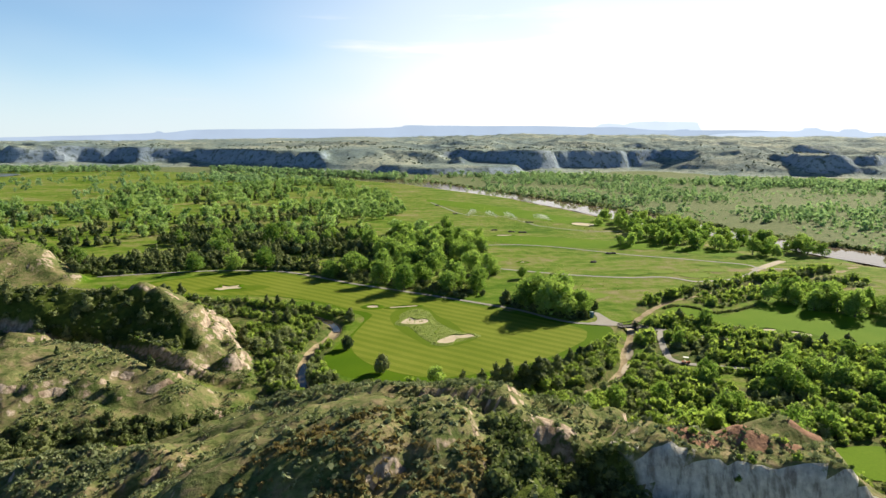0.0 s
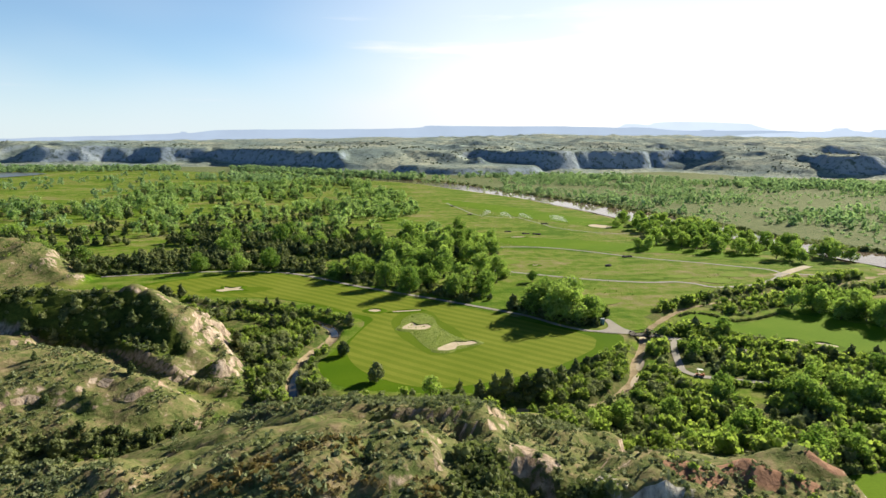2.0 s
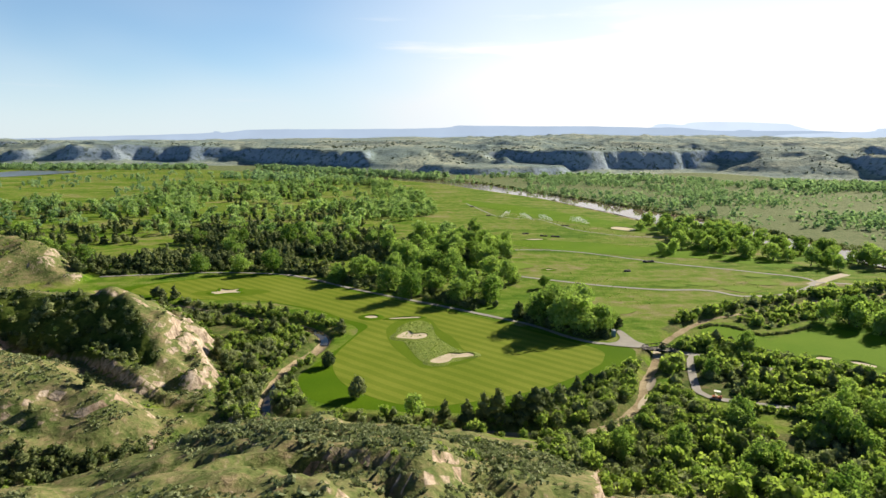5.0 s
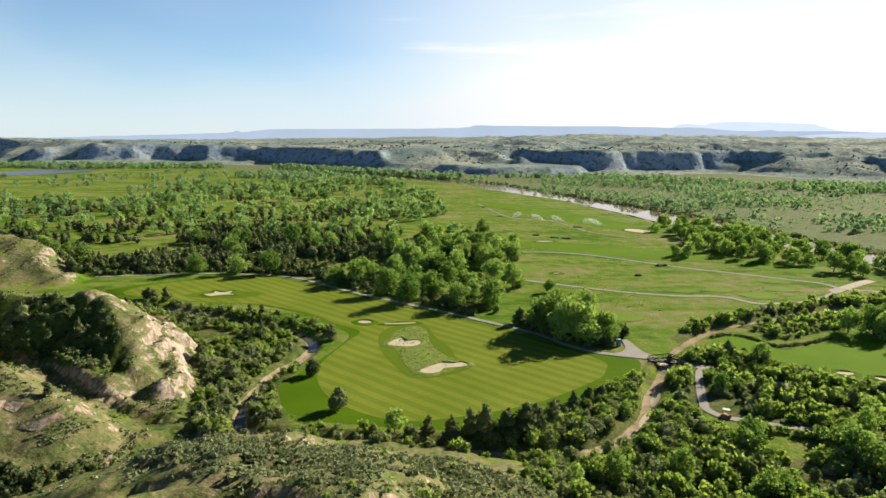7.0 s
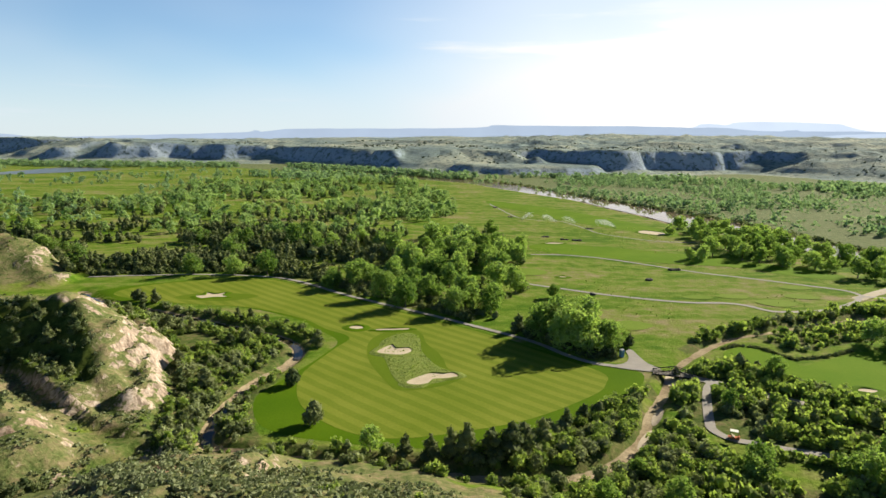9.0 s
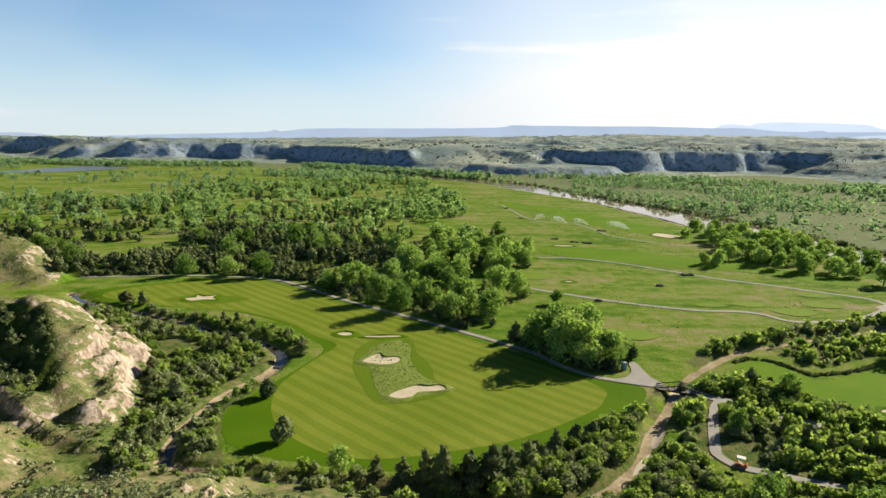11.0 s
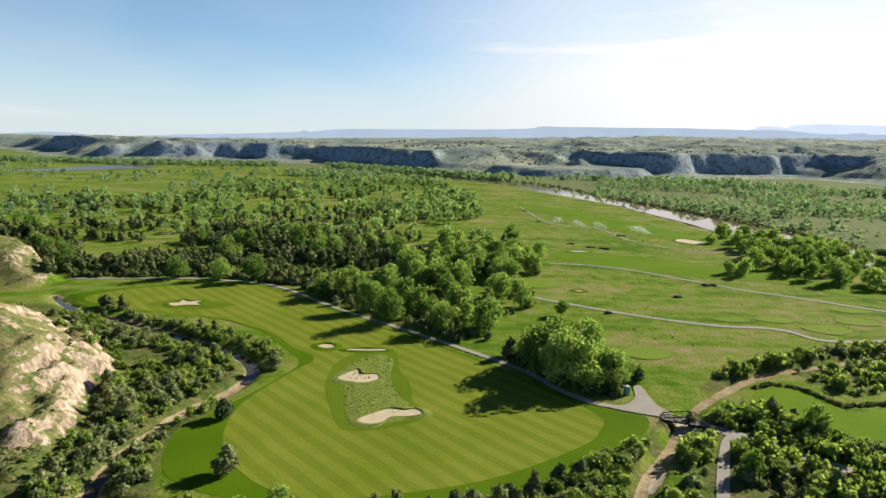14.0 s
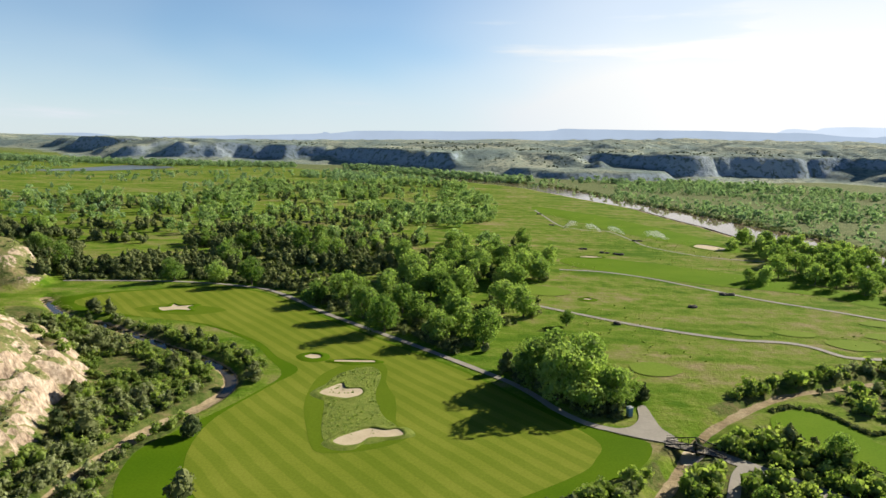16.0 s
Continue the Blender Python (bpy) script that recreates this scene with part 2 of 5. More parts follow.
M_GROUND = ground_material()
M_ROUGH = turf_material("mown_rough_grass", (0.066, 0.138, 0.004), (0.094, 0.168, 0.006))
M_COLLAR = turf_material("semi_rough_grass", (0.098, 0.160, 0.010), (0.128, 0.188, 0.014))
M_FAIRWAY = turf_material("striped_fairway_grass", (0.128, 0.182, 0.016), (0.166, 0.214, 0.025), True)
M_FIELD = turf_material("second_fairway_grass", (0.098, 0.195, 0.007), (0.138, 0.228, 0.014))
M_GREEN = turf_material("putting_green_grass", (0.148, 0.232, 0.028), (0.192, 0.268, 0.044))
M_NATIVE = plain("native_rough_grass", (0.105, 0.175, 0.015), (0.245, 0.285, 0.06), 0.8, bump=0.8, dist=0.3)
M_SAND = plain("bunker_sand", (0.46, 0.38, 0.27), (0.64, 0.55, 0.42), 0.35, bump=0.4, dist=0.1)
M_PATH = plain("pale_path_gravel", (0.27, 0.25, 0.235), (0.37, 0.345, 0.32), 0.25, bump=0.2, dist=0.02)
M_DIRT = plain("tan_path_dirt", (0.36, 0.30, 0.22), (0.50, 0.44, 0.34), 0.12, bump=0.2, dist=0.02)
M_BARK = plain("grey_bark", (0.10, 0.08, 0.06), (0.22, 0.18, 0.14), 3.0)
M_RIVER = water_material("river_water", (0.20, 0.15, 0.11), 0.06, 0.12)
M_CREEK = water_material("creek_water", (0.06, 0.05, 0.035), 0.06, 0.8)
M_POND = water_material("wind_rippled_water", (0.12, 0.13, 0.13), 0.32, 0.05)
M_COTTON = leaf_material("cottonwood_leaves", (0.095, 0.172, 0.042), (0.325, 0.418, 0.145), (1.5, 1.6, 0.85), 0.50)
# distance haze is mixed into these three leaf colours, lifting the blue
M_MID = leaf_material("half_hazed_leaves", (0.135, 0.225, 0.090), (0.370, 0.465, 0.220), (1.5, 1.58, 0.95), 0.50)
M_FAR = leaf_material("haze_pale_leaves", (0.140, 0.225, 0.130), (0.34, 0.445, 0.26), (1.4, 1.5, 1.0), 0.48)
M_FAR_DARK = leaf_material("haze_dull_junipers", (0.07, 0.10, 0.075), (0.17, 0.20, 0.13), (1.2, 1.2, 1.0), 0.3)
M_JUNIPER = leaf_material("juniper_needles", (0.042, 0.070, 0.030), (0.235, 0.260, 0.115), (1.4, 1.55, 0.95), 0.26)
M_SHRUB = leaf_material("shrub_leaves", (0.100, 0.162, 0.040), (0.330, 0.400, 0.135), (1.5, 1.6, 0.8), 0.50)
M_BRUSH = leaf_material("rusty_brush_twigs", (0.13, 0.125, 0.050), (0.27, 0.215, 0.105), (1.3, 1.2, 0.8), 0.3)
M_SAGE = leaf_material("sagebrush_leaves", (0.115, 0.150, 0.068), (0.31, 0.335, 0.195), (1.2, 1.3, 1.0), 0.22)
M_WILLOW = leaf_material("silvery_willow_leaves", (0.13, 0.165, 0.065), (0.34, 0.37, 0.200), (1.4, 1.5, 1.0), 0.34)
M_STEEL = plain("black_steel", (0.012, 0.012, 0.014), (0.03, 0.03, 0.032), 2.0, rough=0.5, bump=0.05, metal=0.6)
M_DECK = plain("weathered_deck_planks", (0.20, 0.18, 0.16), (0.34, 0.31, 0.28), 1.2)
# backdrop land shown by its own emission, with the distance haze in its colour
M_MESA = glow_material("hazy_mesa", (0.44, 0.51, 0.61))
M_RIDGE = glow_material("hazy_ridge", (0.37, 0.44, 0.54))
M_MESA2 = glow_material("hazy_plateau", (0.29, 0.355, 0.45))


# ------------------------------------------------------------ plan: noise, outlines, distances
def lattice(i, j, seed):
    h = (i.astype(np.int64) * 374761393 + j.astype(np.int64) * 668265263 + seed * 1274126177) & 0xFFFFFFFF
    h = ((h ^ (h >> 13)) * 1103515245) & 0xFFFFFFFF
    return ((h ^ (h >> 16)) & 0xFFFF) / 65535.0


def vnoise(x, y, seed=0):
    i, j = np.floor(x), np.floor(y)
    u, v = x - i, y - j
    u, v = u * u * (3 - 2 * u), v * v * (3 - 2 * v)
    a, b = lattice(i, j, seed), lattice(i + 1, j, seed)
    c, d = lattice(i, j + 1, seed), lattice(i + 1, j + 1, seed)
    return (a + (b - a) * u) * (1 - v) + (c + (d - c) * u) * v


def fbm(x, y, octaves=4, seed=0, gain=0.5):
    total, amp, norm = 0.0, 1.0, 0.0
    for k in range(octaves):
        total = total + amp * vnoise(x * 2 ** k, y * 2 ** k, seed + k)
        norm += amp
        amp *= gain
    return total / norm


def ridged(x, y, octaves=4, seed=0):
    total, amp, norm = 0.0, 1.0, 0.0
    for k in range(octaves):
        total = total + amp * (1 - np.abs(2 * vnoise(x * 2 ** k, y * 2 ** k, seed + k) - 1))
        norm += amp
        amp *= 0.5
    return total / norm


def sstep(a, b, v):
    t = np.clip((v - a) / (b - a), 0, 1)
    return t * t * (3 - 2 * t)


def curve_points(pts, closed=False, n=6):
    """A smooth line through the given plan points."""
    p = np.array(pts, float)
    out = []
    m = len(p)
    for i in range(m if closed else m - 1):
        if closed:
            q = [p[(i + k) % m] for k in (-1, 0, 1, 2)]
        else:
            q = [p[max(i - 1, 0)], p[i], p[i + 1], p[min(i + 2, m - 1)]]
        for k in range(n):
            t = k / n
            out.append(0.5 * (2 * q[1] + (q[2] - q[0]) * t + (2 * q[0] - 5 * q[1] + 4 * q[2] - q[3]) * t * t + (3 * q[1] - q[0] - 3 * q[2] + q[3]) * t ** 3))
    if not closed:
        out.append(p[-1])
    return np.array(out)


def line_distance(x, y, line):
    """Distance to a line in plan, how far along its pieces the nearest place is, and on which side the point lies."""
    best = np.full(np.shape(x), 1e9)
    along, side = np.zeros(np.shape(x)), np.zeros(np.shape(x))
    for k in range(len(line) - 1):
        ax, ay, bx, by = line[k][0], line[k][1], line[k + 1][0], line[k + 1][1]
        dx, dy = bx - ax, by - ay
        t = np.clip(((x - ax) * dx + (y - ay) * dy) / (dx * dx + dy * dy + 1e-9), 0, 1)
        d = np.hypot(x - ax - t * dx, y - ay - t * dy)
        near = d < best
        best = np.where(near, d, best)
        along = np.where(near, k + t, along)
        side = np.where(near, np.sign(dx * (y - ay) - dy * (x - ax)), side)
    return best, along, side


def inside(x, y, poly):
    res = np.zeros(np.shape(x), bool)
    n = len(poly)
    for k in range(n):
        ax, ay, bx, by = *poly[k][:2], *poly[(k + 1) % n][:2]
        if ay == by:
            continue
        res ^= ((ay > y) != (by > y)) & (x < (bx - ax) * (y - ay) / (by - ay) + ax)
    return res


def poly_distance(x, y, poly):
    """Signed distance to an outline, positive inside."""
    d, _, _ = line_distance(x, y, np.vstack([poly, poly[:1]]))
    return np.where(inside(x, y, poly), d, -d)


ROUGH_EDGE = curve_points([(-145, 265), (-132, 279), (-104, 292), (-88, 294), (-71, 287), (-41, 260), (-14, 238), (8, 220), (23, 204), (39, 191),
                           (47, 187), (43, 177), (33, 169), (20, 158), (7, 151), (-5, 146), (-17, 145), (-28, 147), (-40, 150), (-48, 156), (-52, 169),
                           (-48, 180), (-42, 196), (-39, 210), (-47, 221), (-57, 233), (-78, 246), (-100, 250), (-118, 250), (-138, 259)], True, 4)
FAIRWAY_EDGE = curve_points([(-43, 172), (-44, 185), (-39, 203), (-36, 214), (-45, 222.5), (-56, 234.5), (-78, 247), (-104, 251), (-134, 262), (-129, 277.5), (-104, 290.5),
                             (-88, 292.5), (-71, 285.5), (-41, 258.5), (-14, 236.5), (8, 218.5), (23, 202), (36, 187), (35, 179), (30, 172), (13, 159), (-4, 152), (-18, 149),
                             (-28, 152), (-38, 161)], True, 5)
NATIVE_EDGE = curve_points([(-26, 206), (-24, 214), (-18, 219), (-14, 214), (-13, 202), (-9, 191), (-5, 186), (-9, 181), (-17, 178), (-20, 182), (-23, 194)], True, 4)
FAR_BANK = curve_points([(-281, 1204), (-145, 1136), (-58, 1088), (35, 1024), (96, 943), (136, 826), (171, 710), (191, 653), (210, 589), (229, 525), (241, 457), (250, 390), (264, 342), (275, 322), (287, 273), (320, 186), (378, 89)])
NEAR_BANK = curve_points([(-291, 1166), (-155, 1093), (-77, 1035), (29, 942), (78, 838), (121, 741), (146, 683), (155, 637), (164, 595), (174, 553), (179, 514), (190, 467), (206, 419), (219, 380), (228, 351), (236, 310), (242, 289), (254, 244), (281, 162), (335, 69)])
RIVER = np.vstack([FAR_BANK, NEAR_BANK[::-1]])
POND = curve_points([(-742, 959), (-709, 1030), (-708, 1186), (-605, 1167), (-626, 1013), (-690, 950)], True)
CREEK = curve_points([(-150, 268), (-129, 250), (-112, 244), (-94, 235), (-79, 227), (-61, 217), (-52.5, 209.5), (-48.8, 200), (-50.5, 190.5), (-54.5, 182), (-57, 172), (-58, 158), (-55, 146),
                      (-40, 143), (-28, 141), (-14, 139), (-2, 136), (9, 135), (19, 137), (28, 143), (36, 153), (41, 163), (48, 174), (57, 190), (66, 201), (84, 217),
                      (100, 225), (123, 235), (142, 242), (170, 249), (205, 262), (236, 280)])

CREEK_FLAT = curve_points([(-84, 124), (-72, 118), (-56, 122), (-40, 134), (-46, 150), (-54, 175), (-46, 200), (-52, 212), (-80, 230), (-130, 252), (-150, 250), (-110, 208), (-90, 190), (-78, 160)], True, 4)
THICKETS = [
    [(-56, 138), (-64, 142), (-71, 165), (-75, 180), (-82, 196), (-105, 207), (-140, 216), (-132, 246), (-118, 244), (-95, 230), (-80, 222), (-62, 215), (-53, 207), (-55, 190), (-59, 175), (-59, 160)],
    [(-54, 140), (-40, 147.5), (-28, 144.5), (-10, 143.5), (6, 147), (20, 155), (32, 166), (42, 175), (50, 186), (54, 184), (46, 166), (38, 152), (28, 141), (12, 131), (-8, 131), (-30, 137)],
    [(52, 182), (46, 168), (40, 155), (30, 143), (20, 134), (2, 126), (-2, 116), (12, 100), (30, 88), (60, 78), (110, 80), (150, 110), (150, 142), (125, 148), (104, 164), (92, 180), (80, 189), (72, 197), (66, 192), (60, 190)],
    [(64, 206), (84, 224), (100, 233), (123, 244), (142, 252), (170, 259), (205, 272), (206, 264), (170, 251), (142, 244), (123, 237), (100, 227), (84, 219), (66, 203)],
    [(94, 222), (123, 232), (150, 240), (200, 252), (200, 232), (150, 224), (116, 211), (102, 205), (97, 210)],
    [(-47, 146), (-48, 158), (-49, 168), (-49, 182), (-50, 190), (-47.5, 196), (-51, 197), (-54, 188), (-56, 176), (-56.5, 160), (-56, 150)],
    [(-110, 247), (-96, 237), (-79, 229), (-62, 222), (-50, 213), (-47, 206), (-44, 207), (-45, 216), (-57, 227), (-76, 235), (-94, 242), (-108, 249)],
]


# ------------------------------------------------------------ the lie of the land
def crest(x, y, line, fall_left, fall_right, soft):
    """A ridge along a line of (x, y, height); it falls off at its own steepness on each side."""
    d, along, side = line_distance(x, y, line)
    z = np.interp(along, np.arange(len(line)), [p[2] for p in line])
    d = np.sqrt(d * d + soft * soft) - soft
    return z, d, side, fall_left, fall_right


FRONT = [(-150, 62, 10), (-100, 72, 11), (-78, 68, 16), (-62, 58, 24), (-52, 55, 29.5), (-44, 55, 31.8), (-36, 57, 32.5), (-28, 61, 32), (-24, 63, 31.2), (-19.5, 62, 29.8), (-16.5, 57, 28.2), (-14.5, 55, 29.2), (-11.6, 54.5, 29.8), (-8.7, 54.5, 29.5), (-5.7, 54, 28.3), (0, 54, 26.4), (7, 53.5, 25.2), (14.5, 52.5, 24.6), (17, 51, 21), (30, 44, 13), (60, 34, 6), (90, 20, 1)]
BACK_RIDGES = [[(-38, 56, 32), (-41, 70, 28.5), (-42, 84, 24.6), (-43, 90, 21)], [(-46, 58, 31), (-51, 82, 22.6), (-60, 95, 15), (-65, 116, 8.5), (-65, 136, 4)], [(-56, 58, 27), (-68, 76, 18.5), (-80, 90, 13.5), (-106, 94, 10), (-170, 90, 12)]]
GULLY = [(-190, 98, 10), (-140, 104, 8), (-98, 115, 6.2), (-82, 121, 4.6), (-73, 130, 2.2), (-66, 141, -0.5)]
BENCH = [(-240, 138, 22), (-150, 142, 16.5), (-110, 140, 13), (-92, 138, 10), (-78, 135, 7)]
RAVINE = [(-160, 180, 10), (-122, 171, 7.8), (-107, 163, 6.6), (-97, 155, 5.2), (-88, 150, 4), (-79, 147, 2.4), (-70, 146, -0.5)]
HUMP = [(-240, 196, 22), (-180, 193, 21), (-128, 189, 20.4), (-110, 188, 19.8), (-103, 186, 18.6), (-96, 181, 15.8), (-89, 174, 12.8), (-82, 167, 10), (-77, 160, 8.6)]
SPUR = [(-340, 304, 25), (-240, 299, 20.5), (-204, 296, 18.2), (-187, 292, 14.6), (-177, 288, 9.5), (-169, 285, 5)]
CLIFF_EDGE = curve_points([(-300, 20), (-58, 20), (-50, 90), (-56, 116), (-65, 130), (-64, 140), (-68, 147), (-71, 156), (-73, 166), (-78, 180), (-84, 194), (-89, 206), (-104, 218), (-122, 233), (-160, 247), (-300, 258)], True, 4)
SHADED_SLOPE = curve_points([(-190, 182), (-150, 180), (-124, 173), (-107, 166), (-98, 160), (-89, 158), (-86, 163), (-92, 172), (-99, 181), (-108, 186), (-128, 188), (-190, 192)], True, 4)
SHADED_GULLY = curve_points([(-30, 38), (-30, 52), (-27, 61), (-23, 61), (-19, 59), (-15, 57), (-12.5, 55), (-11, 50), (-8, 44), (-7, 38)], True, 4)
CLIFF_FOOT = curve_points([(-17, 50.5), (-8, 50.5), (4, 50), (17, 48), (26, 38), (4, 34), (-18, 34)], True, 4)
SPUR_EDGE = curve_points([(-360, 225), (-240, 240), (-190, 256), (-164, 276), (-163, 288), (-178, 303), (-230, 330), (-360, 350)], True, 4)
BLUFF_LINE = curve_points([(-4000, 3000), (-2000, 2300), (-1300, 1850), (-1020, 1560), (-880, 1500), (-650, 1540), (-505, 1545), (-388, 1515), (-263, 1430), (-137, 1330), (-28, 1250), (60, 1240), (170, 1290), (300, 1330), (400, 1300), (560, 1380), (700, 1390), (770, 1280), (830, 1170), (1140, 1100), (1700, 900), (4000, 400)], False, 5)
LOW_BENCH = curve_points([(18, 1250), (34, 1176), (90, 1166), (142, 1160), (255, 1188), (330, 1258), (320, 1340), (120, 1400), (40, 1330)], True, 5)


def uplands(x, y):
    wx = x + 6 * (fbm(x / 34, y / 34, 3, 5) - 0.5)
    wy = y + 6 * (fbm(x / 34, y / 34, 3, 9) - 0.5)
    wy = wy + 1.9 * (ridged(x / 6.5, y / 14, 3, 6) - 0.6)
    # the ridge under the start of the flight: long grassy back to the north, a broken clay face to the south
    z, d, side, _, _ = crest(wx, wy, FRONT, 0, 0, 5)
    north = z - 0.40 * d - 0.0006 * d * d
    face = sstep(-27, -20, wx)
    drop = 0.55 + 1.6 * face + 1.2 * sstep(-16, -12, wx)
    sharp = np.sqrt((d + 5) ** 2 - 25) * 0.92
    shelf = 4.5 - 2.4 * sstep(-17, -13, wx)
    south = z - np.where(sharp < shelf, sharp * drop, shelf * drop + (sharp - shelf) * 0.75) * (0.05 + 0.95 * face) - 0.05 * d * (1 - face)
    front = np.where(side > 0, north, south)
    for line in BACK_RIDGES:
        z, d, _, _, _ = crest(wx, wy, line, 0, 0, 5)
        back = z - 0.36 * d - 0.0012 * d * d
        front = np.maximum(front, back) + np.maximum(3 - np.abs(front - back), 0) ** 2 / 12 * (back > 1)
    z, d, side, _, _ = crest(wx, wy, BENCH, 0, 0, 10)
    bench = z - np.where(side > 0, 0.20, 0.26) * d
    z, d, side, _, _ = crest(wx, wy, HUMP, 0, 0, 4)
    hump = z - np.where(side > 0, 0.52, 0.66 + 0.12 * sstep(-118, -132, wx)) * d
    z, d, side, _, _ = crest(wx, wy, SPUR, 0, 0, 6)
    spur = z - np.where(side > 0, 0.6, 0.34) * d
    rim = poly_distance(x, y, CLIFF_EDGE) + 7 * (ridged(x / 13, y / 13, 3, 3) - 0.62) + 3.0 * (ridged(x / 4.6, y / 4.6, 2, 4) - 0.6)
    gate = sstep(-1.5, 4.5, rim)
    left = np.maximum(bench, hump)
    z, d, side, _, _ = crest(wx * 0.5 + x * 0.5, wy * 0.5 + y * 0.5, RAVINE, 0, 0, 1.5)
    left = np.minimum(left, z + np.where(side > 0, 2.3, 0.75) * np.maximum(d - 0.8, 0))
    left = np.where(left > 0, left, 0) * gate
    z, d, side, _, _ = crest(wx * 0.5 + x * 0.5, wy * 0.5 + y * 0.5, GULLY, 0, 0, 1.5)
    cut_to = z + 0.85 * np.maximum(d - 1.0, 0)
    left, front = np.minimum(left, cut_to), np.where(wx < -60, np.minimum(front, cut_to), front)
    # runnels cut into the clay rim
    bx, by = x + 5 * vnoise(x / 9, y / 9, 61), y + 5 * vnoise(x / 9, y / 9, 62)
    cut = (1 - np.abs(2 * vnoise(bx / 5.5, by / 5.5, 63) - 1)) ** 2.5 + 0.6 * (1 - np.abs(2 * vnoise(bx / 3.0, by / 3.0, 64) - 1)) ** 2.5
    left = left - np.minimum(2.4 * cut * sstep(-1, 2, rim) * (1 - sstep(7, 17, rim)), 0.45 * left)
    rim2 = poly_distance(x, y, SPUR_EDGE) + 6 * (ridged(x / 14, y / 14, 3, 4) - 0.62)
    spur = np.where(spur > 0, spur, 0) * sstep(-1, 5, rim2)
    k = 2.5
    both = np.maximum(front, left)
    both = both + np.maximum(k - np.abs(front - left), 0) ** 2 / (4 * k) * (np.minimum(front, left) > 1)
    return np.maximum(np.maximum(both, spur), 0)


def bluff_warp(x, y):
    return 120 * (fbm(x / 330, y / 330, 4, 21) - 0.5) + 46 * (ridged(x / 120, y / 120, 3, 27) - 0.6)


def far_land(x, y):
    """Clay bluffs in tiers: a talus foot, a steep face, a grassy top that climbs away, then broken hills and further faces."""
    d, _, side = line_distance(x, y, BLUFF_LINE)
    d = d * side + bluff_warp(x, y)
    bend_x, bend_y = x + 60 * fbm(x / 130, y / 130, 2, 43), y + 60 * fbm(x / 130, y / 130, 2, 44)
    gully = (1 - np.abs(2 * vnoise(bend_x / 190, bend_y / 190, 41) - 1)) ** 7 + 0.35 * (1 - np.abs(2 * vnoise(bend_x / 62, bend_y / 62, 42) - 1)) ** 4
    e = d - 14 * gully * (1 - sstep(150, 400, d))
    tall = 45 + 16 * (fbm(x / 420, y / 420, 2, 31) - 0.5)
    gentle = sstep(0.50, 0.62, fbm(x / 210, y / 210, 3, 47))
    z = np.clip((e + 42) / 52, 0, 1) * 9 + np.clip(e / (30 + 130 * gentle), 0, 1) ** 0.8 * (tall - 9)
    z = z - 5 * np.clip(gully, 0, 1) * sstep(0, 30, e) * (1 - sstep(120, 300, e))
    bearing = x / np.maximum(y, 300)
    climb = np.interp(bearing, [-0.62, -0.35, -0.12, 0.14, 0.38, 0.7], [-0.014, -0.006, 0.012, 0.020, 0.030, 0.028])
    broken = np.interp(bearing, [-0.6, -0.25, -0.14, 0.06, 0.12, 0.5], [0.7, 0.8, 0.15, 0.15, 1.0, 0.9])
    back = sstep(30, 140, e)
    z = z + back * broken * (5 * (fbm(x / 60, y / 60, 4, 49) - 0.5) + 40 * (ridged(x / 170, y / 120, 4, 50) - 0.68))
    second = e - 190 - 420 * np.clip(fbm(x / 380, y / 260, 3, 33) - 0.34, 0, 1)
    z = z + np.clip(second / 30, 0, 1) * 9 * np.clip(bearing + 0.75, 0, 1)
    low = poly_distance(x, y, LOW_BENCH) + 26 * (ridged(x / 70, y / 70, 3, 29) - 0.62)
    z = np.maximum(z, np.clip((low + 6) / 22, 0, 1) * (16 + 6 * (fbm(x / 60, y / 60, 3, 30) - 0.5)))
    return z + np.clip(d - 40, 0, 1500) * climb - 2.0 * (1 - sstep(-110, -72, d))


MOUNDS = [(-4, 76, 4.5, 2.2), (-2, 60, 3.5, 1.6), (7, 61, 4.0, 2.6), (19, 70, 5.0, 2.6)]


def land(x, y):
    """Height of the natural ground."""
    x, y = np.asarray(x, float), np.asarray(y, float)
    up = uplands(x, y)
    rough = sstep(0.5, 6, up)
    z = up + rough * (1.5 * (ridged(x / 19, y / 19, 4, 11) - 0.62) + 0.7 * (fbm(x / 4.5, y / 4.5, 3, 13) - 0.5) + 0.55 * (ridged(x / 3.6, y / 5.2, 2, 14) - 0.6))
    for cx, cy, rad, high in MOUNDS:
        z = z + high * np.exp(-(((x - cx) / rad) ** 2 + ((y - cy) / (0.8 * rad)) ** 2)) * (0.6 + 0.8 * ridged(x / 4, y / 4, 3, 16))
    gx, gy = x + 9 * fbm(x / 17, y / 17, 2, 23), y + 9 * fbm(x / 17, y / 17, 2, 24)
    carve = (1 - np.abs(2 * vnoise(gx / 15, gy / 15, 25) - 1)) ** 5 + 0.5 * (1 - np.abs(2 * vnoise(gx / 6.5, gy / 6.5, 26) - 1)) ** 4
    z = z - sstep(2, 9, up) * 1.3 * carve
    scarp = fbm(x / 24, y / 30, 4, 15)
    z = z + rough * (1.4 * sstep(0.485, 0.51, scarp) + 1.1 * sstep(0.56, 0.575, scarp) - 1.3)
    z = z + 1.2 * (fbm(x / 90, y / 90, 3, 17) - 0.5) * sstep(0, 60, np.abs(y - 190) - 60)
    d, along, _ = line_distance(x, y, CREEK)
    z = z - (1.3 * (1 - sstep(1.0, 3.2, d + 1.2 * (fbm(x / 9, y / 9, 2, 19) - 0.5)))) * (1 - rough * 0.8)
    river = poly_distance(x, y, RIVER)
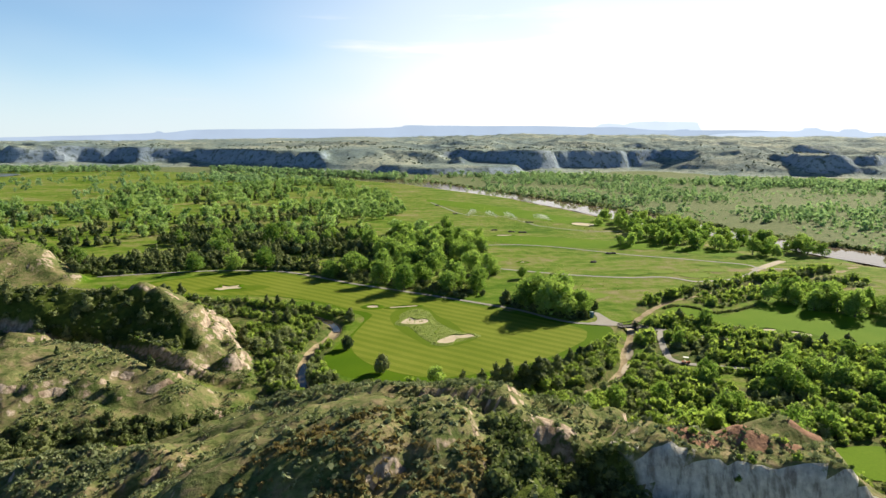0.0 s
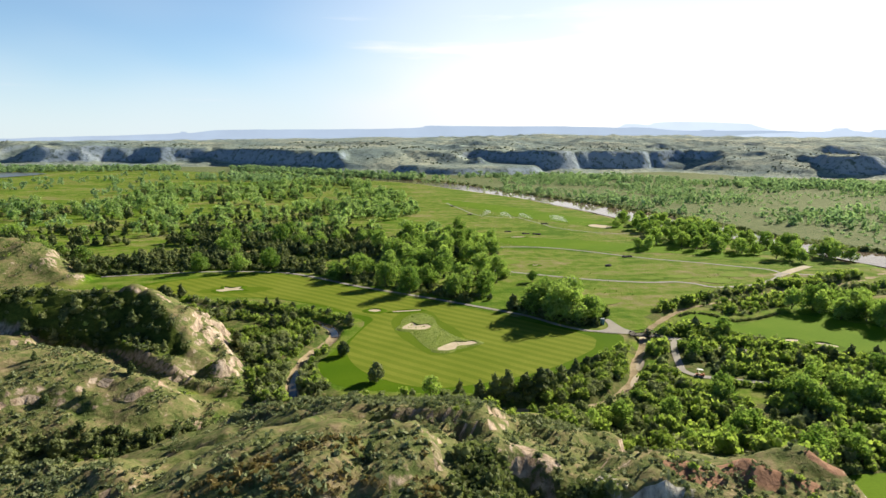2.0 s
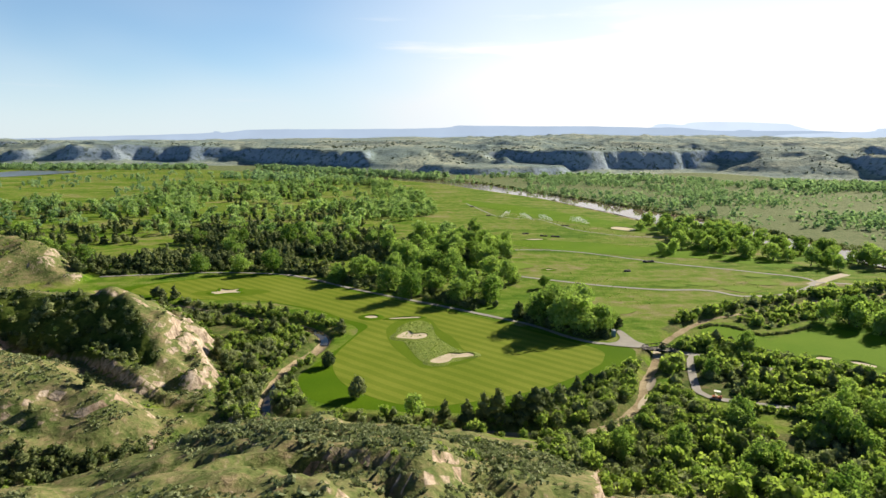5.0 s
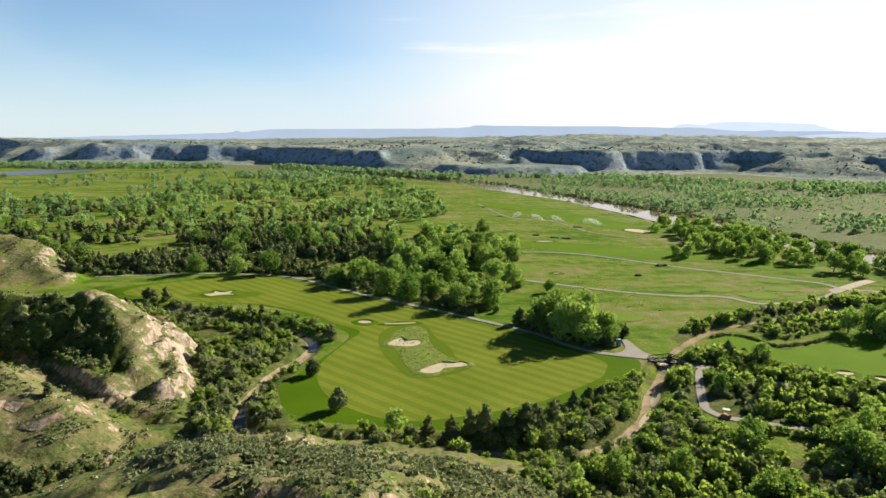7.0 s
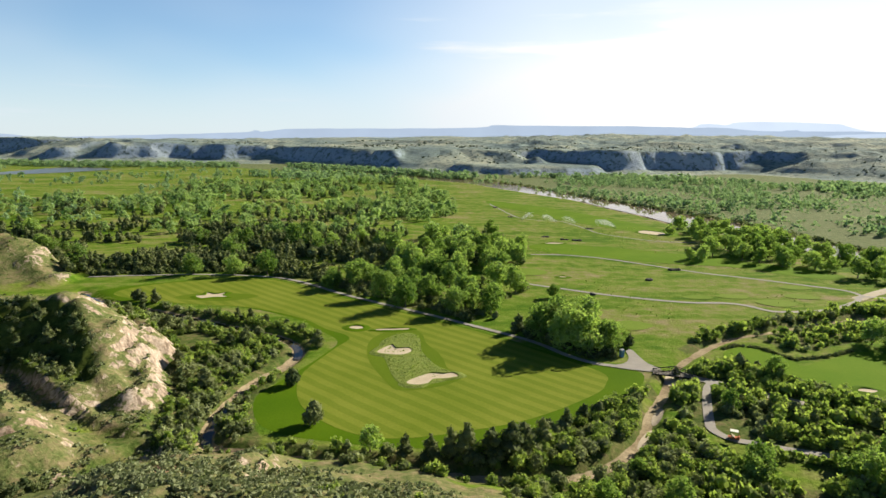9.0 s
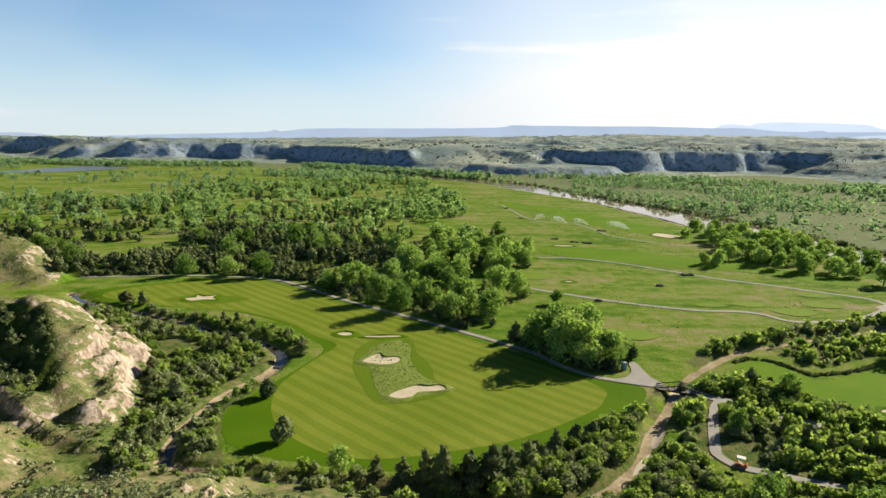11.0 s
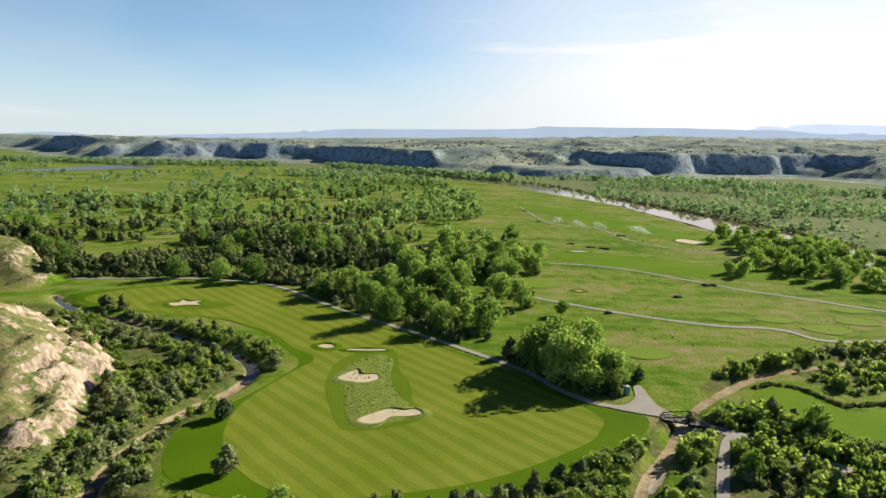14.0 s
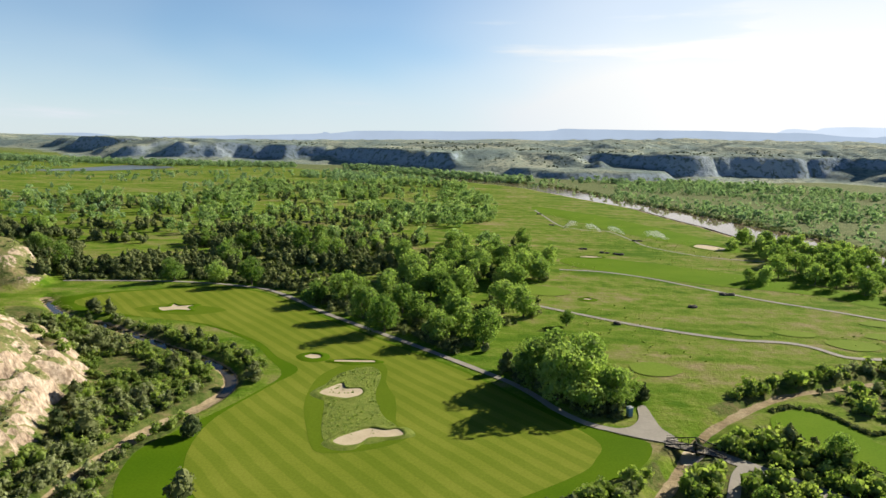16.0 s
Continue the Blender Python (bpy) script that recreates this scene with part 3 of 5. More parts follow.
    z = z - 3.2 * sstep(-7, 2, river) - 2.5 * sstep(-14, 8, poly_distance(x, y, POND))
    return z


def turf(x, y):
    """Height of the mown ground: the natural ground with its small dips smoothed out."""
    return land(x, y) + 0.03


# ------------------------------------------------------------ building blocks
def mesh_of(name, verts, faces, material, smooth=False):
    me = bpy.data.meshes.new(name)
    me.from_pydata([tuple(map(float, p)) for p in verts], [], [tuple(map(int, f)) for f in faces])
    me.materials.append(material)
    if smooth:
        me.polygons.foreach_set("use_smooth", [True] * len(me.polygons))
    me.update()
    return me


def part(name, data, parent, label="", material=None):
    """Links a mesh or a bmesh as one part under a thing or a part."""
    if isinstance(data, bmesh.types.BMesh):
        me = bpy.data.meshes.new(name)
        data.to_mesh(me)
        data.free()
        me.materials.append(material)
        data = me
    ob = new(name, data)
    ob.parent = parent
    if label:
        tagged(ob, label)
    return ob


def sheet(name, xs, ys, height, material, smooth=True):
    gx, gy = np.meshgrid(xs, ys)
    gz = height(gx, gy)
    nx, ny = len(xs), len(ys)
    me = bpy.data.meshes.new(name)
    co = np.stack([gx, gy, gz], -1).reshape(-1, 3)
    i = np.arange((ny - 1) * (nx - 1))
    a = (i // (nx - 1)) * nx + i % (nx - 1)
    quads = np.stack([a, a + 1, a + nx + 1, a + nx], -1)
    me.vertices.add(len(co))
    me.vertices.foreach_set("co", co.ravel())
    me.loops.add(quads.size)
    me.loops.foreach_set("vertex_index", quads.ravel().astype(np.int32))
    me.polygons.add(len(quads))
    me.polygons.foreach_set("loop_start", (np.arange(len(quads)) * 4).astype(np.int32))
    me.update(calc_edges=True)
    me.polygons.foreach_set("use_smooth", np.full(len(quads), smooth))
    me.materials.append(material)
    return me, gx.ravel(), gy.ravel(), gz.ravel()


def graded(inner_lo, inner_hi, step, lo, hi, grow, most):
    """Grid lines: even inside a stretch, then wider and wider apart."""
    mid = list(np.arange(inner_lo, inner_hi + step / 2, step))
    s, p, right = step, mid[-1], []
    while p < hi:
        s = min(s * grow, most)
        p += s
        right.append(p)
    s, p, left = step, mid[0], []
    while p > lo:
        s = min(s * grow, most)
        p -= s
        left.append(p)
    return np.array(left[::-1] + mid + right)


def draped(name, outline, lift, material, step=4.0, dome=0.0):
    """A sheet of turf, sand or water with the given outline, laid on the ground."""
    from mathutils.geometry import delaunay_2d_cdt
    lo, hi = outline.min(0), outline.max(0)
    gx, gy = np.meshgrid(np.arange(lo[0], hi[0], step), np.arange(lo[1], hi[1], step))
    gx, gy = gx.ravel() + step * 0.3 * (vnoise(gx.ravel(), gy.ravel(), 3) - 0.5), gy.ravel()
    keep = poly_distance(gx, gy, outline) > step * 0.45
    pts = np.vstack([outline, np.stack([gx[keep], gy[keep]], -1)])
    n = len(outline)
    v, _, f, *_ = delaunay_2d_cdt([Vector(p) for p in pts], [], [list(range(n))], 1, 1e-4)
    vx, vy = np.array([p[0] for p in v]), np.array([p[1] for p in v])
    z = lift(vx, vy) if callable(lift) else np.full(len(vx), float(lift))
    if dome:
        z = z + dome * sstep(0, 2.5, poly_distance(vx, vy, outline))
    tris = [t if (v[t[1]] - v[t[0]]).cross(v[t[2]] - v[t[0]]) > 0 else t[::-1] for t in f]
    return mesh_of(name, np.stack([vx, vy, z], -1), tris, material, True)


def ribbon(name, pts, width, height, material, closed=False):
    """A path of even width that follows the ground."""
    c = curve_points(pts, closed, 8)
    t = np.gradient(c, axis=0)
    t /= np.linalg.norm(t, axis=1)[:, None] + 1e-9
    nrm = np.stack([-t[:, 1], t[:, 0]], -1)
    cols = []
    wob = width / 2 * (1 + 0.12 * (vnoise(c[:, 0] / 5, c[:, 1] / 5, 2) - 0.5))
    for k in (-1, -0.5, 0, 0.5, 1):
        p = c + nrm * (wob * k)[:, None]
        cols.append(np.stack([p[:, 0], p[:, 1], height(p[:, 0], p[:, 1])], -1))
    cols = np.array(cols)
    top = cols[:, :, 2].max(0) * 0.6 + cols[:, :, 2].mean(0) * 0.4
    cols[:, :, 2] = np.maximum(cols[:, :, 2], top - 0.25)
    m, n = cols.shape[:2]
    verts = cols.reshape(-1, 3)
    faces = [(r * n + k, r * n + k + 1, (r + 1) * n + k + 1, (r + 1) * n + k) for r in range(m - 1) for k in range(n - 1)]
    faces = [f[::-1] for f in faces] if np.cross(verts[1][:2] - verts[0][:2], verts[n][:2] - verts[0][:2]) < 0 else faces
    return mesh_of(name, verts, faces, material, True)


# ------------------------------------------------------------ ground, water, far land
def build_ground():
    xs = graded(-160, 60, 1.15, -3600, 3600, 1.04, 130)
    ys = graded(42, 220, 1.15, -700, 1500, 1.03, 12)
    ys = np.concatenate([ys, np.arange(1560, 4950, 110)])

    def height(x, y):
        z = land(x, y)
        z = z - 0.22 * sstep(0.3, 3.0, poly_distance(x, y, ROUGH_EDGE))
        d, _, side = line_distance(x, y, BLUFF_LINE)
        return z - 4.0 * sstep(-70, -30, d * side + bluff_warp(x, y))
    me, x, y, z = sheet("ground", xs, ys, height, M_GROUND)
    up = sstep(0.6, 4.0, uplands(x, y))
    d, _, side = line_distance(x, y, FAR_BANK)
    over = sstep(-4, 14, d * side)
    dc, _, _ = line_distance(x, y, CREEK)
    bank, _, _ = line_distance(x, y, np.vstack([NEAR_BANK]))
    mud = np.maximum(1 - sstep(0.4 + 0.5 * (x < -40), 1.9 + 0.8 * (x < -40), dc), 0.9 * (1 - sstep(2, 16, bank)) * sstep(300, 420, y))
    mud = np.maximum(mud, sstep(-6, -1, poly_distance(x, y, RIVER)))
    red = np.zeros(len(x))
    for cx, cy, r in ((-2, 60, 5.5), (7, 61, 6), (12, 59, 3), (22, 67, 4), (-49, 113, 4.0)):
        red = np.maximum(red, 1 - sstep(0.3, 1.2, np.hypot(x - cx, y - cy) / r))
    clay = np.zeros(len(x))
    for cx, cy, rx, ry in ((-18.8, 63.2, 5, 4.5), (-13, 58, 3, 2), (-83, 180, 4, 9), (-97, 184, 5, 3), (-91, 190, 4, 5), (-76, 158, 4, 6), (-64, 141, 4, 5), (-74, 128, 3, 5), (-179, 286, 5, 6), (-166, 281, 5, 5)):
        clay = np.maximum(clay, 0.72 - 0.72 * sstep(0.0, 1.5, np.hypot((x - cx) / rx, (y - cy) / ry)))
    # where the ground gets the darkened green that holds brush and painted shade
    shade_green = np.zeros(len(x))
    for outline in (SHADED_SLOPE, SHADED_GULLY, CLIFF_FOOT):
        shade_green = np.maximum(shade_green, sstep(-3, 3, poly_distance(x, y, outline)))
    shade_green = shade_green * sstep(0.6, 1.3, np.hypot((x + 18.8) / 4.5, (y - 63.2) / 4.0))
    rim = poly_distance(x, y, CLIFF_EDGE)
    pale = np.maximum(sstep(-15, -12, x) * (1 - sstep(58, 60, y)), 0.10 * sstep(140, 150, y) * (1 - sstep(14, 24, rim)))
    brush = np.zeros(len(x))
    for outline in THICKETS:
        brush = np.maximum(brush, sstep(-2.5, 2.5, poly_distance(x, y, np.array(outline, float))))
    brush = brush * (1 - sstep(-1, 1, poly_distance(x, y, ROUGH_EDGE)))
    for cx, cy, rx, ry in ((52, 148, 5, 5), (60, 136, 7, 5), (44, 165, 4, 7), (62, 92, 14, 7), (50, 178, 3.5, 5)):
        brush = brush * sstep(0.7, 1.2, np.hypot((x - cx) / rx, (y - cy) / ry))
    brush = np.maximum(brush, sstep(-2.5, 2.5, poly_distance(x, y, CREEK_FLAT)) * (1 - sstep(-1, 1, poly_distance(x, y, ROUGH_EDGE))))
    for key, val in (("brush", brush), ("pale", pale), ("shade_green", shade_green), ("upland", up), ("scrub", over), ("creek", mud), ("scoria", red), ("clay", clay)):
        a = me.attributes.new(key, "FLOAT", "POINT")
        a.data.foreach_set("value", val.astype(np.float32))
    return tagged(new("ground", me), "grassy valley floor and sage-covered clay badlands ridges", "ground", kind="structure")


build_ground()


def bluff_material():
    m, nt, b = nodes_of("hazed_clay_slopes")
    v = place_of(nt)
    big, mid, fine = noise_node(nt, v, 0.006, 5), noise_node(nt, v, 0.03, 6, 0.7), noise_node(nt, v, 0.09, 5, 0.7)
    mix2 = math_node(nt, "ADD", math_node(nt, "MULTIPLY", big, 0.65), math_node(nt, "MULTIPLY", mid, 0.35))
    # distance haze is painted in: both ramps lean blue, the steep faces most
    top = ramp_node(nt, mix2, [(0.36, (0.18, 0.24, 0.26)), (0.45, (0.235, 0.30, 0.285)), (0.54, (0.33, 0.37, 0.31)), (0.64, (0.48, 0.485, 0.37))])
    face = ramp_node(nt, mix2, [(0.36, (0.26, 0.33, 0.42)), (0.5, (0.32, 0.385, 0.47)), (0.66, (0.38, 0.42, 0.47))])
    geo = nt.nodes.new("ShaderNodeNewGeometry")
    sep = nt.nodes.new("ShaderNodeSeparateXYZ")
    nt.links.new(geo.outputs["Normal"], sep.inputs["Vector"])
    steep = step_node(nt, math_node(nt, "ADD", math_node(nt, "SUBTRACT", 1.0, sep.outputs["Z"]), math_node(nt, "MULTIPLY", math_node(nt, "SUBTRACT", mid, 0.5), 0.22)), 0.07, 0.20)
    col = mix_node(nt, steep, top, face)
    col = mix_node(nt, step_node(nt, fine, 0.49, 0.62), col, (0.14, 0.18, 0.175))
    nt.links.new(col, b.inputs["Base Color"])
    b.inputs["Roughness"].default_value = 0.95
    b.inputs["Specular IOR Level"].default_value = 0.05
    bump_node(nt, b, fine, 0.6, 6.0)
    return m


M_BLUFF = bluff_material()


def build_far_land():
    xs = graded(-1150, 1000, 9, -4200, 4200, 1.06, 90)
    ys = graded(860, 1900, 9, 850, 4900, 1.05, 130)
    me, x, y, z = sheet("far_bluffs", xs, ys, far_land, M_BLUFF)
    d, _, side = line_distance(x, y, BLUFF_LINE)
    gone = ((d * side + bluff_warp(x, y)) < -112) & (poly_distance(x, y, LOW_BENCH) < -30)
    bm = bmesh.new()
    bm.from_mesh(me)
    bm.verts.ensure_lookup_table()
    bmesh.ops.delete(bm, geom=[bm.verts[i] for i in np.nonzero(gone)[0]], context="VERTS")
    bm.to_mesh(me)
    bm.free()
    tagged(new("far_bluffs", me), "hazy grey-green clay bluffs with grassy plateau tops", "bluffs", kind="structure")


build_far_land()


def mesa(name, label, material, y, skyline, foot):
    """A far land mass with the given skyline (x, height) and some depth behind it."""
    line = curve_points(skyline, False, 5)
    n = len(line)
    z = line[:, 1] + 5 * (fbm(line[:, 0] / 70, line[:, 0] * 0, 3, 3) - 0.5)
    rows = [(np.full(n, y - 60), np.full(n, foot)), (np.full(n, y), z), (np.full(n, y + 90), z), (np.full(n, y + 120), np.full(n, foot))]
    verts = np.vstack([np.stack([line[:, 0], r, h], -1) for r, h in rows])
    faces = [(r * n + k, r * n + k + 1, (r + 1) * n + k + 1, (r + 1) * n + k) for r in range(3) for k in range(n - 1)]
    faces += [tuple(r * n for r in range(4)), tuple(r * n + n - 1 for r in (3, 2, 1, 0))]
    tagged(new(name, mesh_of(name, verts, faces, material)), label, "mesa", kind="structure")


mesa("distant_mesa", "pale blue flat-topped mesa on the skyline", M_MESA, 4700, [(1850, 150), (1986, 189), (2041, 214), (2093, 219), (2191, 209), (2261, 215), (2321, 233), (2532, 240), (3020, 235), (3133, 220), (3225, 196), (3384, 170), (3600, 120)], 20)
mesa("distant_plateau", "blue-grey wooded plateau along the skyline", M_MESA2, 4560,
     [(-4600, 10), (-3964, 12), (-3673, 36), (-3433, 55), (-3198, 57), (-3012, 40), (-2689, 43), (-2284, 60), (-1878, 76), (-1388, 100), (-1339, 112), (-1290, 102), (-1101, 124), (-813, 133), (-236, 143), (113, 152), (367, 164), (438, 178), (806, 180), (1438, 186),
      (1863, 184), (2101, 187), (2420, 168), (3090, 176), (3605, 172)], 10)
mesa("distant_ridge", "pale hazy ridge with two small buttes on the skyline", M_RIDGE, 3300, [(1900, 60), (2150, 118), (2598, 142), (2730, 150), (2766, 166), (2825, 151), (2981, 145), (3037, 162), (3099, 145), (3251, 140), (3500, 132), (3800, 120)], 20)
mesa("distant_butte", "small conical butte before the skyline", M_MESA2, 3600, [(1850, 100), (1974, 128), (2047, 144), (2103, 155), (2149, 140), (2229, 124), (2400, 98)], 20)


# ------------------------------------------------------------ water
def build_water():
    tagged(new("river", draped("river", RIVER, -1.1, M_RIVER, 12.0)), "wide silty river reflecting the bright sky", "river", kind="structure")
    tagged(new("pond", draped("pond", POND, -0.45, M_POND, 30.0)), "still pale pond in the flood plain", "pond", kind="structure")

    def bed(x, y):
        return np.full(np.shape(x), -1.05)
    tagged(new("creek", ribbon("creek", [(-150, 268), (-129, 250), (-112, 244), (-94, 235), (-79, 227), (-61, 217), (-52.5, 209.5), (-49, 201.5), (-49, 197)], 2.6, bed, M_CREEK)), "narrow creek water between muddy banks", "creek", kind="structure")
    tagged(new("creek_pool", ribbon("creek_pool", [(-57.2, 168), (-58, 160), (-57, 151), (-55.5, 146)], 2.0, bed, M_CREEK)), "dark pool in the muddy creek bed", "creek", kind="structure")


build_water()


# ------------------------------------------------------------ mown grass, sand, paths
def build_course():
    tagged(new("fairway_rough", draped("fairway_rough", ROUGH_EDGE, turf, M_ROUGH, 4)), "dark green mown rough round the fairway", "grass", kind="structure")
    tagged(new("fairway", draped("fairway", FAIRWAY_EDGE, lambda x, y: turf(x, y) + 0.028, M_FAIRWAY, 4)), "mown fairway with light and dark diagonal stripes", "fairway", kind="structure")
    tagged(new("native_rough", draped("native_rough", NATIVE_EDGE, lambda x, y: turf(x, y) + 0.10, M_NATIVE, 2, 0.12)), "uncut pale green tufted grass island", "grass", kind="structure")
    mid = NATIVE_EDGE.mean(0)
    away = NATIVE_EDGE - mid
    collar = NATIVE_EDGE + away / np.linalg.norm(away, axis=1)[:, None] * 4.6
    tagged(new("rough_collar", draped("rough_collar", collar, lambda x, y: turf(x, y) + 0.056, M_COLLAR, 2)), "dark green collar of longer grass round the tufted island", "grass", kind="structure")
    a = np.linspace(0, 2 * np.pi, 40, endpoint=False)
    halo = np.stack([-94 + 15 * np.cos(a) + 1.5 * np.sin(3 * a), 261 + 6 * np.sin(a)], -1)
    tagged(new("bunker_surround", draped("bunker_surround", halo, lambda x, y: turf(x, y) + 0.056, M_COLLAR, 2)), "darker green grass round the far bunker", "grass", kind="structure")
    second = curve_points([(77, 203), (83, 208), (89, 208.5), (93, 202), (95, 193.5), (101, 196.5), (110, 200.5), (123, 206), (132, 199), (140, 191), (147, 180), (140, 165), (117, 155), (106, 162), (98, 172), (91, 180), (82, 187), (75.5, 194)], True, 5)
    tagged(new("second_fairway", draped("second_fairway", second, lambda x, y: turf(x, y) + 0.08, M_FIELD, 5)), "smooth green fairway beyond the creek", "fairway", kind="structure")
    patch = curve_points([(48, 91), (51, 97), (58, 98.5), (70, 97), (76, 89), (60, 85)], True, 5)
    tagged(new("lower_fairway", draped("lower_fairway", patch, lambda x, y: turf(x, y) + 0.12, M_FIELD, 2)), "small bright green fairway end below the red mounds", "fairway", kind="structure")
    band = curve_points([(46, 384), (56, 393), (86, 390), (124, 370), (150, 352), (172, 330), (186, 312), (178, 304), (160, 312), (147, 328), (114, 339), (78, 355), (54, 369)], True, 5)
    tagged(new("far_fairway", draped("far_fairway", band, lambda x, y: turf(x, y) + 0.08, M_FIELD, 8)), "bright green far fairway strip", "fairway", kind="structure")
    band = curve_points([(48, 660), (92, 610), (128, 540), (152, 480), (160, 440), (146, 430), (120, 462), (98, 500), (72, 560), (46, 620)], True, 5)
    tagged(new("river_fairway", draped("river_fairway", band, lambda x, y: turf(x, y) + 0.08, M_FIELD, 10)), "green fairway strip along the river", "fairway", kind="structure")
    greens = [(98, 269.5, 6, 3.4), (113, 271, 6.5, 3.6), (126, 261.5, 8, 5), (149, 288, 7, 4), (33, 315, 11, 9), (142, 272, 7, 4), (58, 230, 7, 5)]
    for cx, cy, rx, ry in greens:
        a = np.linspace(0, 2 * np.pi, 40, endpoint=False)
        ring = np.stack([cx + rx * np.cos(a) * (1 + 0.08 * np.sin(3 * a + cx)), cy + ry * np.sin(a) * (1 + 0.08 * np.cos(2 * a + cy))], -1)
        tagged(new("tee_green", draped("tee_green", ring, lambda x, y: turf(x, y) + 0.14, M_GREEN, 2)), "small smooth light green tee ground", "green", kind="structure")

    def on(x, y):
        return np.maximum(turf(x, y), -0.3) + 0.14
    tagged(new("cart_path", ribbon("cart_path", [(-160, 291), (-118, 299), (-87, 297), (-69, 289), (-42, 264), (-14, 242), (3, 228), (18, 215), (24, 208), (30, 199), (37, 193), (47, 190.5), (52, 189)], 2.0, on, M_PATH)), "narrow grey cart path between fairway and trees", "path", kind="structure")
    tagged(new("cart_path_bay", draped("cart_path_bay", curve_points([(39, 191.5), (44, 193.5), (47, 198), (48, 204), (50, 205), (50.5, 199), (51, 194), (53, 190), (52, 187.5), (46, 188.6)], True, 4), lambda x, y: on(x, y) + 0.02, M_PATH, 2)), "widened grey gravel turning bay by the bridge", "path", kind="structure")
    tagged(new("service_road", ribbon("service_road", [(60, 183.5), (63, 181), (60, 176), (56, 167), (52.5, 158), (51.5, 154), (53.5, 150), (58, 148), (64, 145.5), (74, 142)], 2.1, on, M_PATH)), "curving grey service road through the thicket", "road", kind="structure")
    tagged(new("service_road_branch", ribbon("service_road_branch", [(60, 183.5), (66, 179), (72, 174), (80, 168)], 3.4, lambda x, y: on(x, y) - 0.03, M_PATH)), "short shaded arm of the grey service road", "road", kind="structure")
    tagged(new("field_path", ribbon("field_path", [(26, 292), (39, 284), (57, 273.5), (74, 266), (90, 261), (105, 260.5), (112, 257), (117, 250), (124, 249), (138, 251.5), (150, 258), (161, 266), (169, 273), (186, 268)], 2.2, on, M_PATH)), "pale cart path winding across the open field", "path", kind="structure")
    tagged(new("far_field_path", ribbon("far_field_path", [(44, 361), (63, 360), (84, 350), (104, 332), (121, 316), (137, 305.5), (156, 292), (168, 283), (169, 273)], 2.0, on, M_PATH)), "pale cart path across the far field", "path", kind="structure")
    tagged(new("river_field_path", ribbon("river_field_path", [(45, 629), (52, 570), (60, 521), (75, 505), (91, 500), (99, 462), (104, 438), (128, 412), (157, 404)], 1.5, on, M_PATH)), "faint pale path near the river", "path", kind="structure")
    tagged(new("dirt_track", ribbon("dirt_track", [(163, 269), (172, 275), (186, 284), (196, 290)], 4.5, lambda x, y: on(x, y) - 0.04, M_DIRT)), "tan dirt turning place at the path fork", "track", kind="structure")


build_course()


def build_bunkers():
    """Each bunker: a sheet of sand and a low grassy lip along its far side."""
    plans = [("kidney-shaped pale sand bunker in tufted grass", [(-26, 200), (-24.5, 204), (-22, 206.5), (-20.5, 203.5), (-17, 204), (-16, 201), (-18.5, 198.3), (-22, 198.4)]),
             ("two-lobed pale sand bunker in the fairway", [(-16.5, 178), (-14, 181.5), (-10.5, 184.3), (-7, 184), (-4.5, 184.8), (-3, 182.5), (-6, 181), (-9.5, 180.4), (-11, 177.6), (-14, 176.5)]),
             ("small round pale sand bunker", [(-37.5, 223.5), (-36, 225.3), (-33.5, 225), (-32.8, 223), (-35, 222)]),
             ("star-shaped pale sand bunker near the wood", [(-102, 261), (-99, 263), (-99.5, 266.5), (-96, 264.5), (-92, 266.5), (-92.5, 263), (-90, 260.5), (-95, 260), (-98.5, 258)]),
             ("thin strip of pale sand by a grass bank", [(-28, 222), (-23, 222.8), (-18, 223.3), (-18, 222), (-23, 221.3), (-28, 220.8)]),
             ("pale sand bunker in the far fairway", [(98.6, 176), (101, 177.4), (103.8, 176), (101.5, 174.7)]),
             ("pale sand bunker in the open field", [(48.2, 303.6), (49.6, 305.2), (51.8, 304.4), (50.2, 303)]),
             ("pale sand bunker near the far path", [(58, 396), (63, 399), (70, 397), (64, 394.5)]),
             ("broad pale sand waste by the river", [(132, 445), (140, 455), (150, 444), (142, 434)]),
             ("small pale sand bunker in the second fairway", [(106.8, 172.4), (109.6, 172.8), (112.4, 169), (110, 168.4)])]
    for label, pts in plans:
        thing = tagged(new("bunker"), label, "bunker", "sand bunkers")
        edge = curve_points(pts, True, 6)
        mid = edge.mean(0)
        thing.location = (mid[0], mid[1], float(turf(mid[0], mid[1])))
        local = Matrix.Translation(-thing.location)
        on_island = poly_distance(edge[:, 0], edge[:, 1], NATIVE_EDGE).mean() > -3
        lift = 0.34 if on_island else 0.22
        sand = draped("sand", edge, lambda x, y: turf(x, y) + lift, M_SAND, 0.9, -0.08)
        sand.transform(local)
        part("sand", sand, thing)
        n = len(edge)
        out = edge - mid
        out = out / np.linalg.norm(out, axis=1)[:, None]
        zed = turf(edge[:, 0], edge[:, 1])
        back = 0.08 + 0.22 * np.clip(out[:, 1], 0, 1)
        rings = [np.column_stack([edge - out * 0.15, zed + lift - 0.02]), np.column_stack([edge + out * 0.1, zed + lift + back]),
                 np.column_stack([edge + out * 0.9, zed + lift + back * 0.9]), np.column_stack([edge + out * 2.4, zed + 0.02])]
        verts = np.vstack(rings)
        faces = [(r * n + k, (r + 1) * n + k, (r + 1) * n + (k + 1) % n, r * n + (k + 1) % n) for r in range(3) for k in range(n)]
        lip = mesh_of("lip", verts, faces, M_NATIVE if on_island else M_ROUGH, True)
        lip.transform(local)
        part("lip", lip, thing, "grassy raised lip")


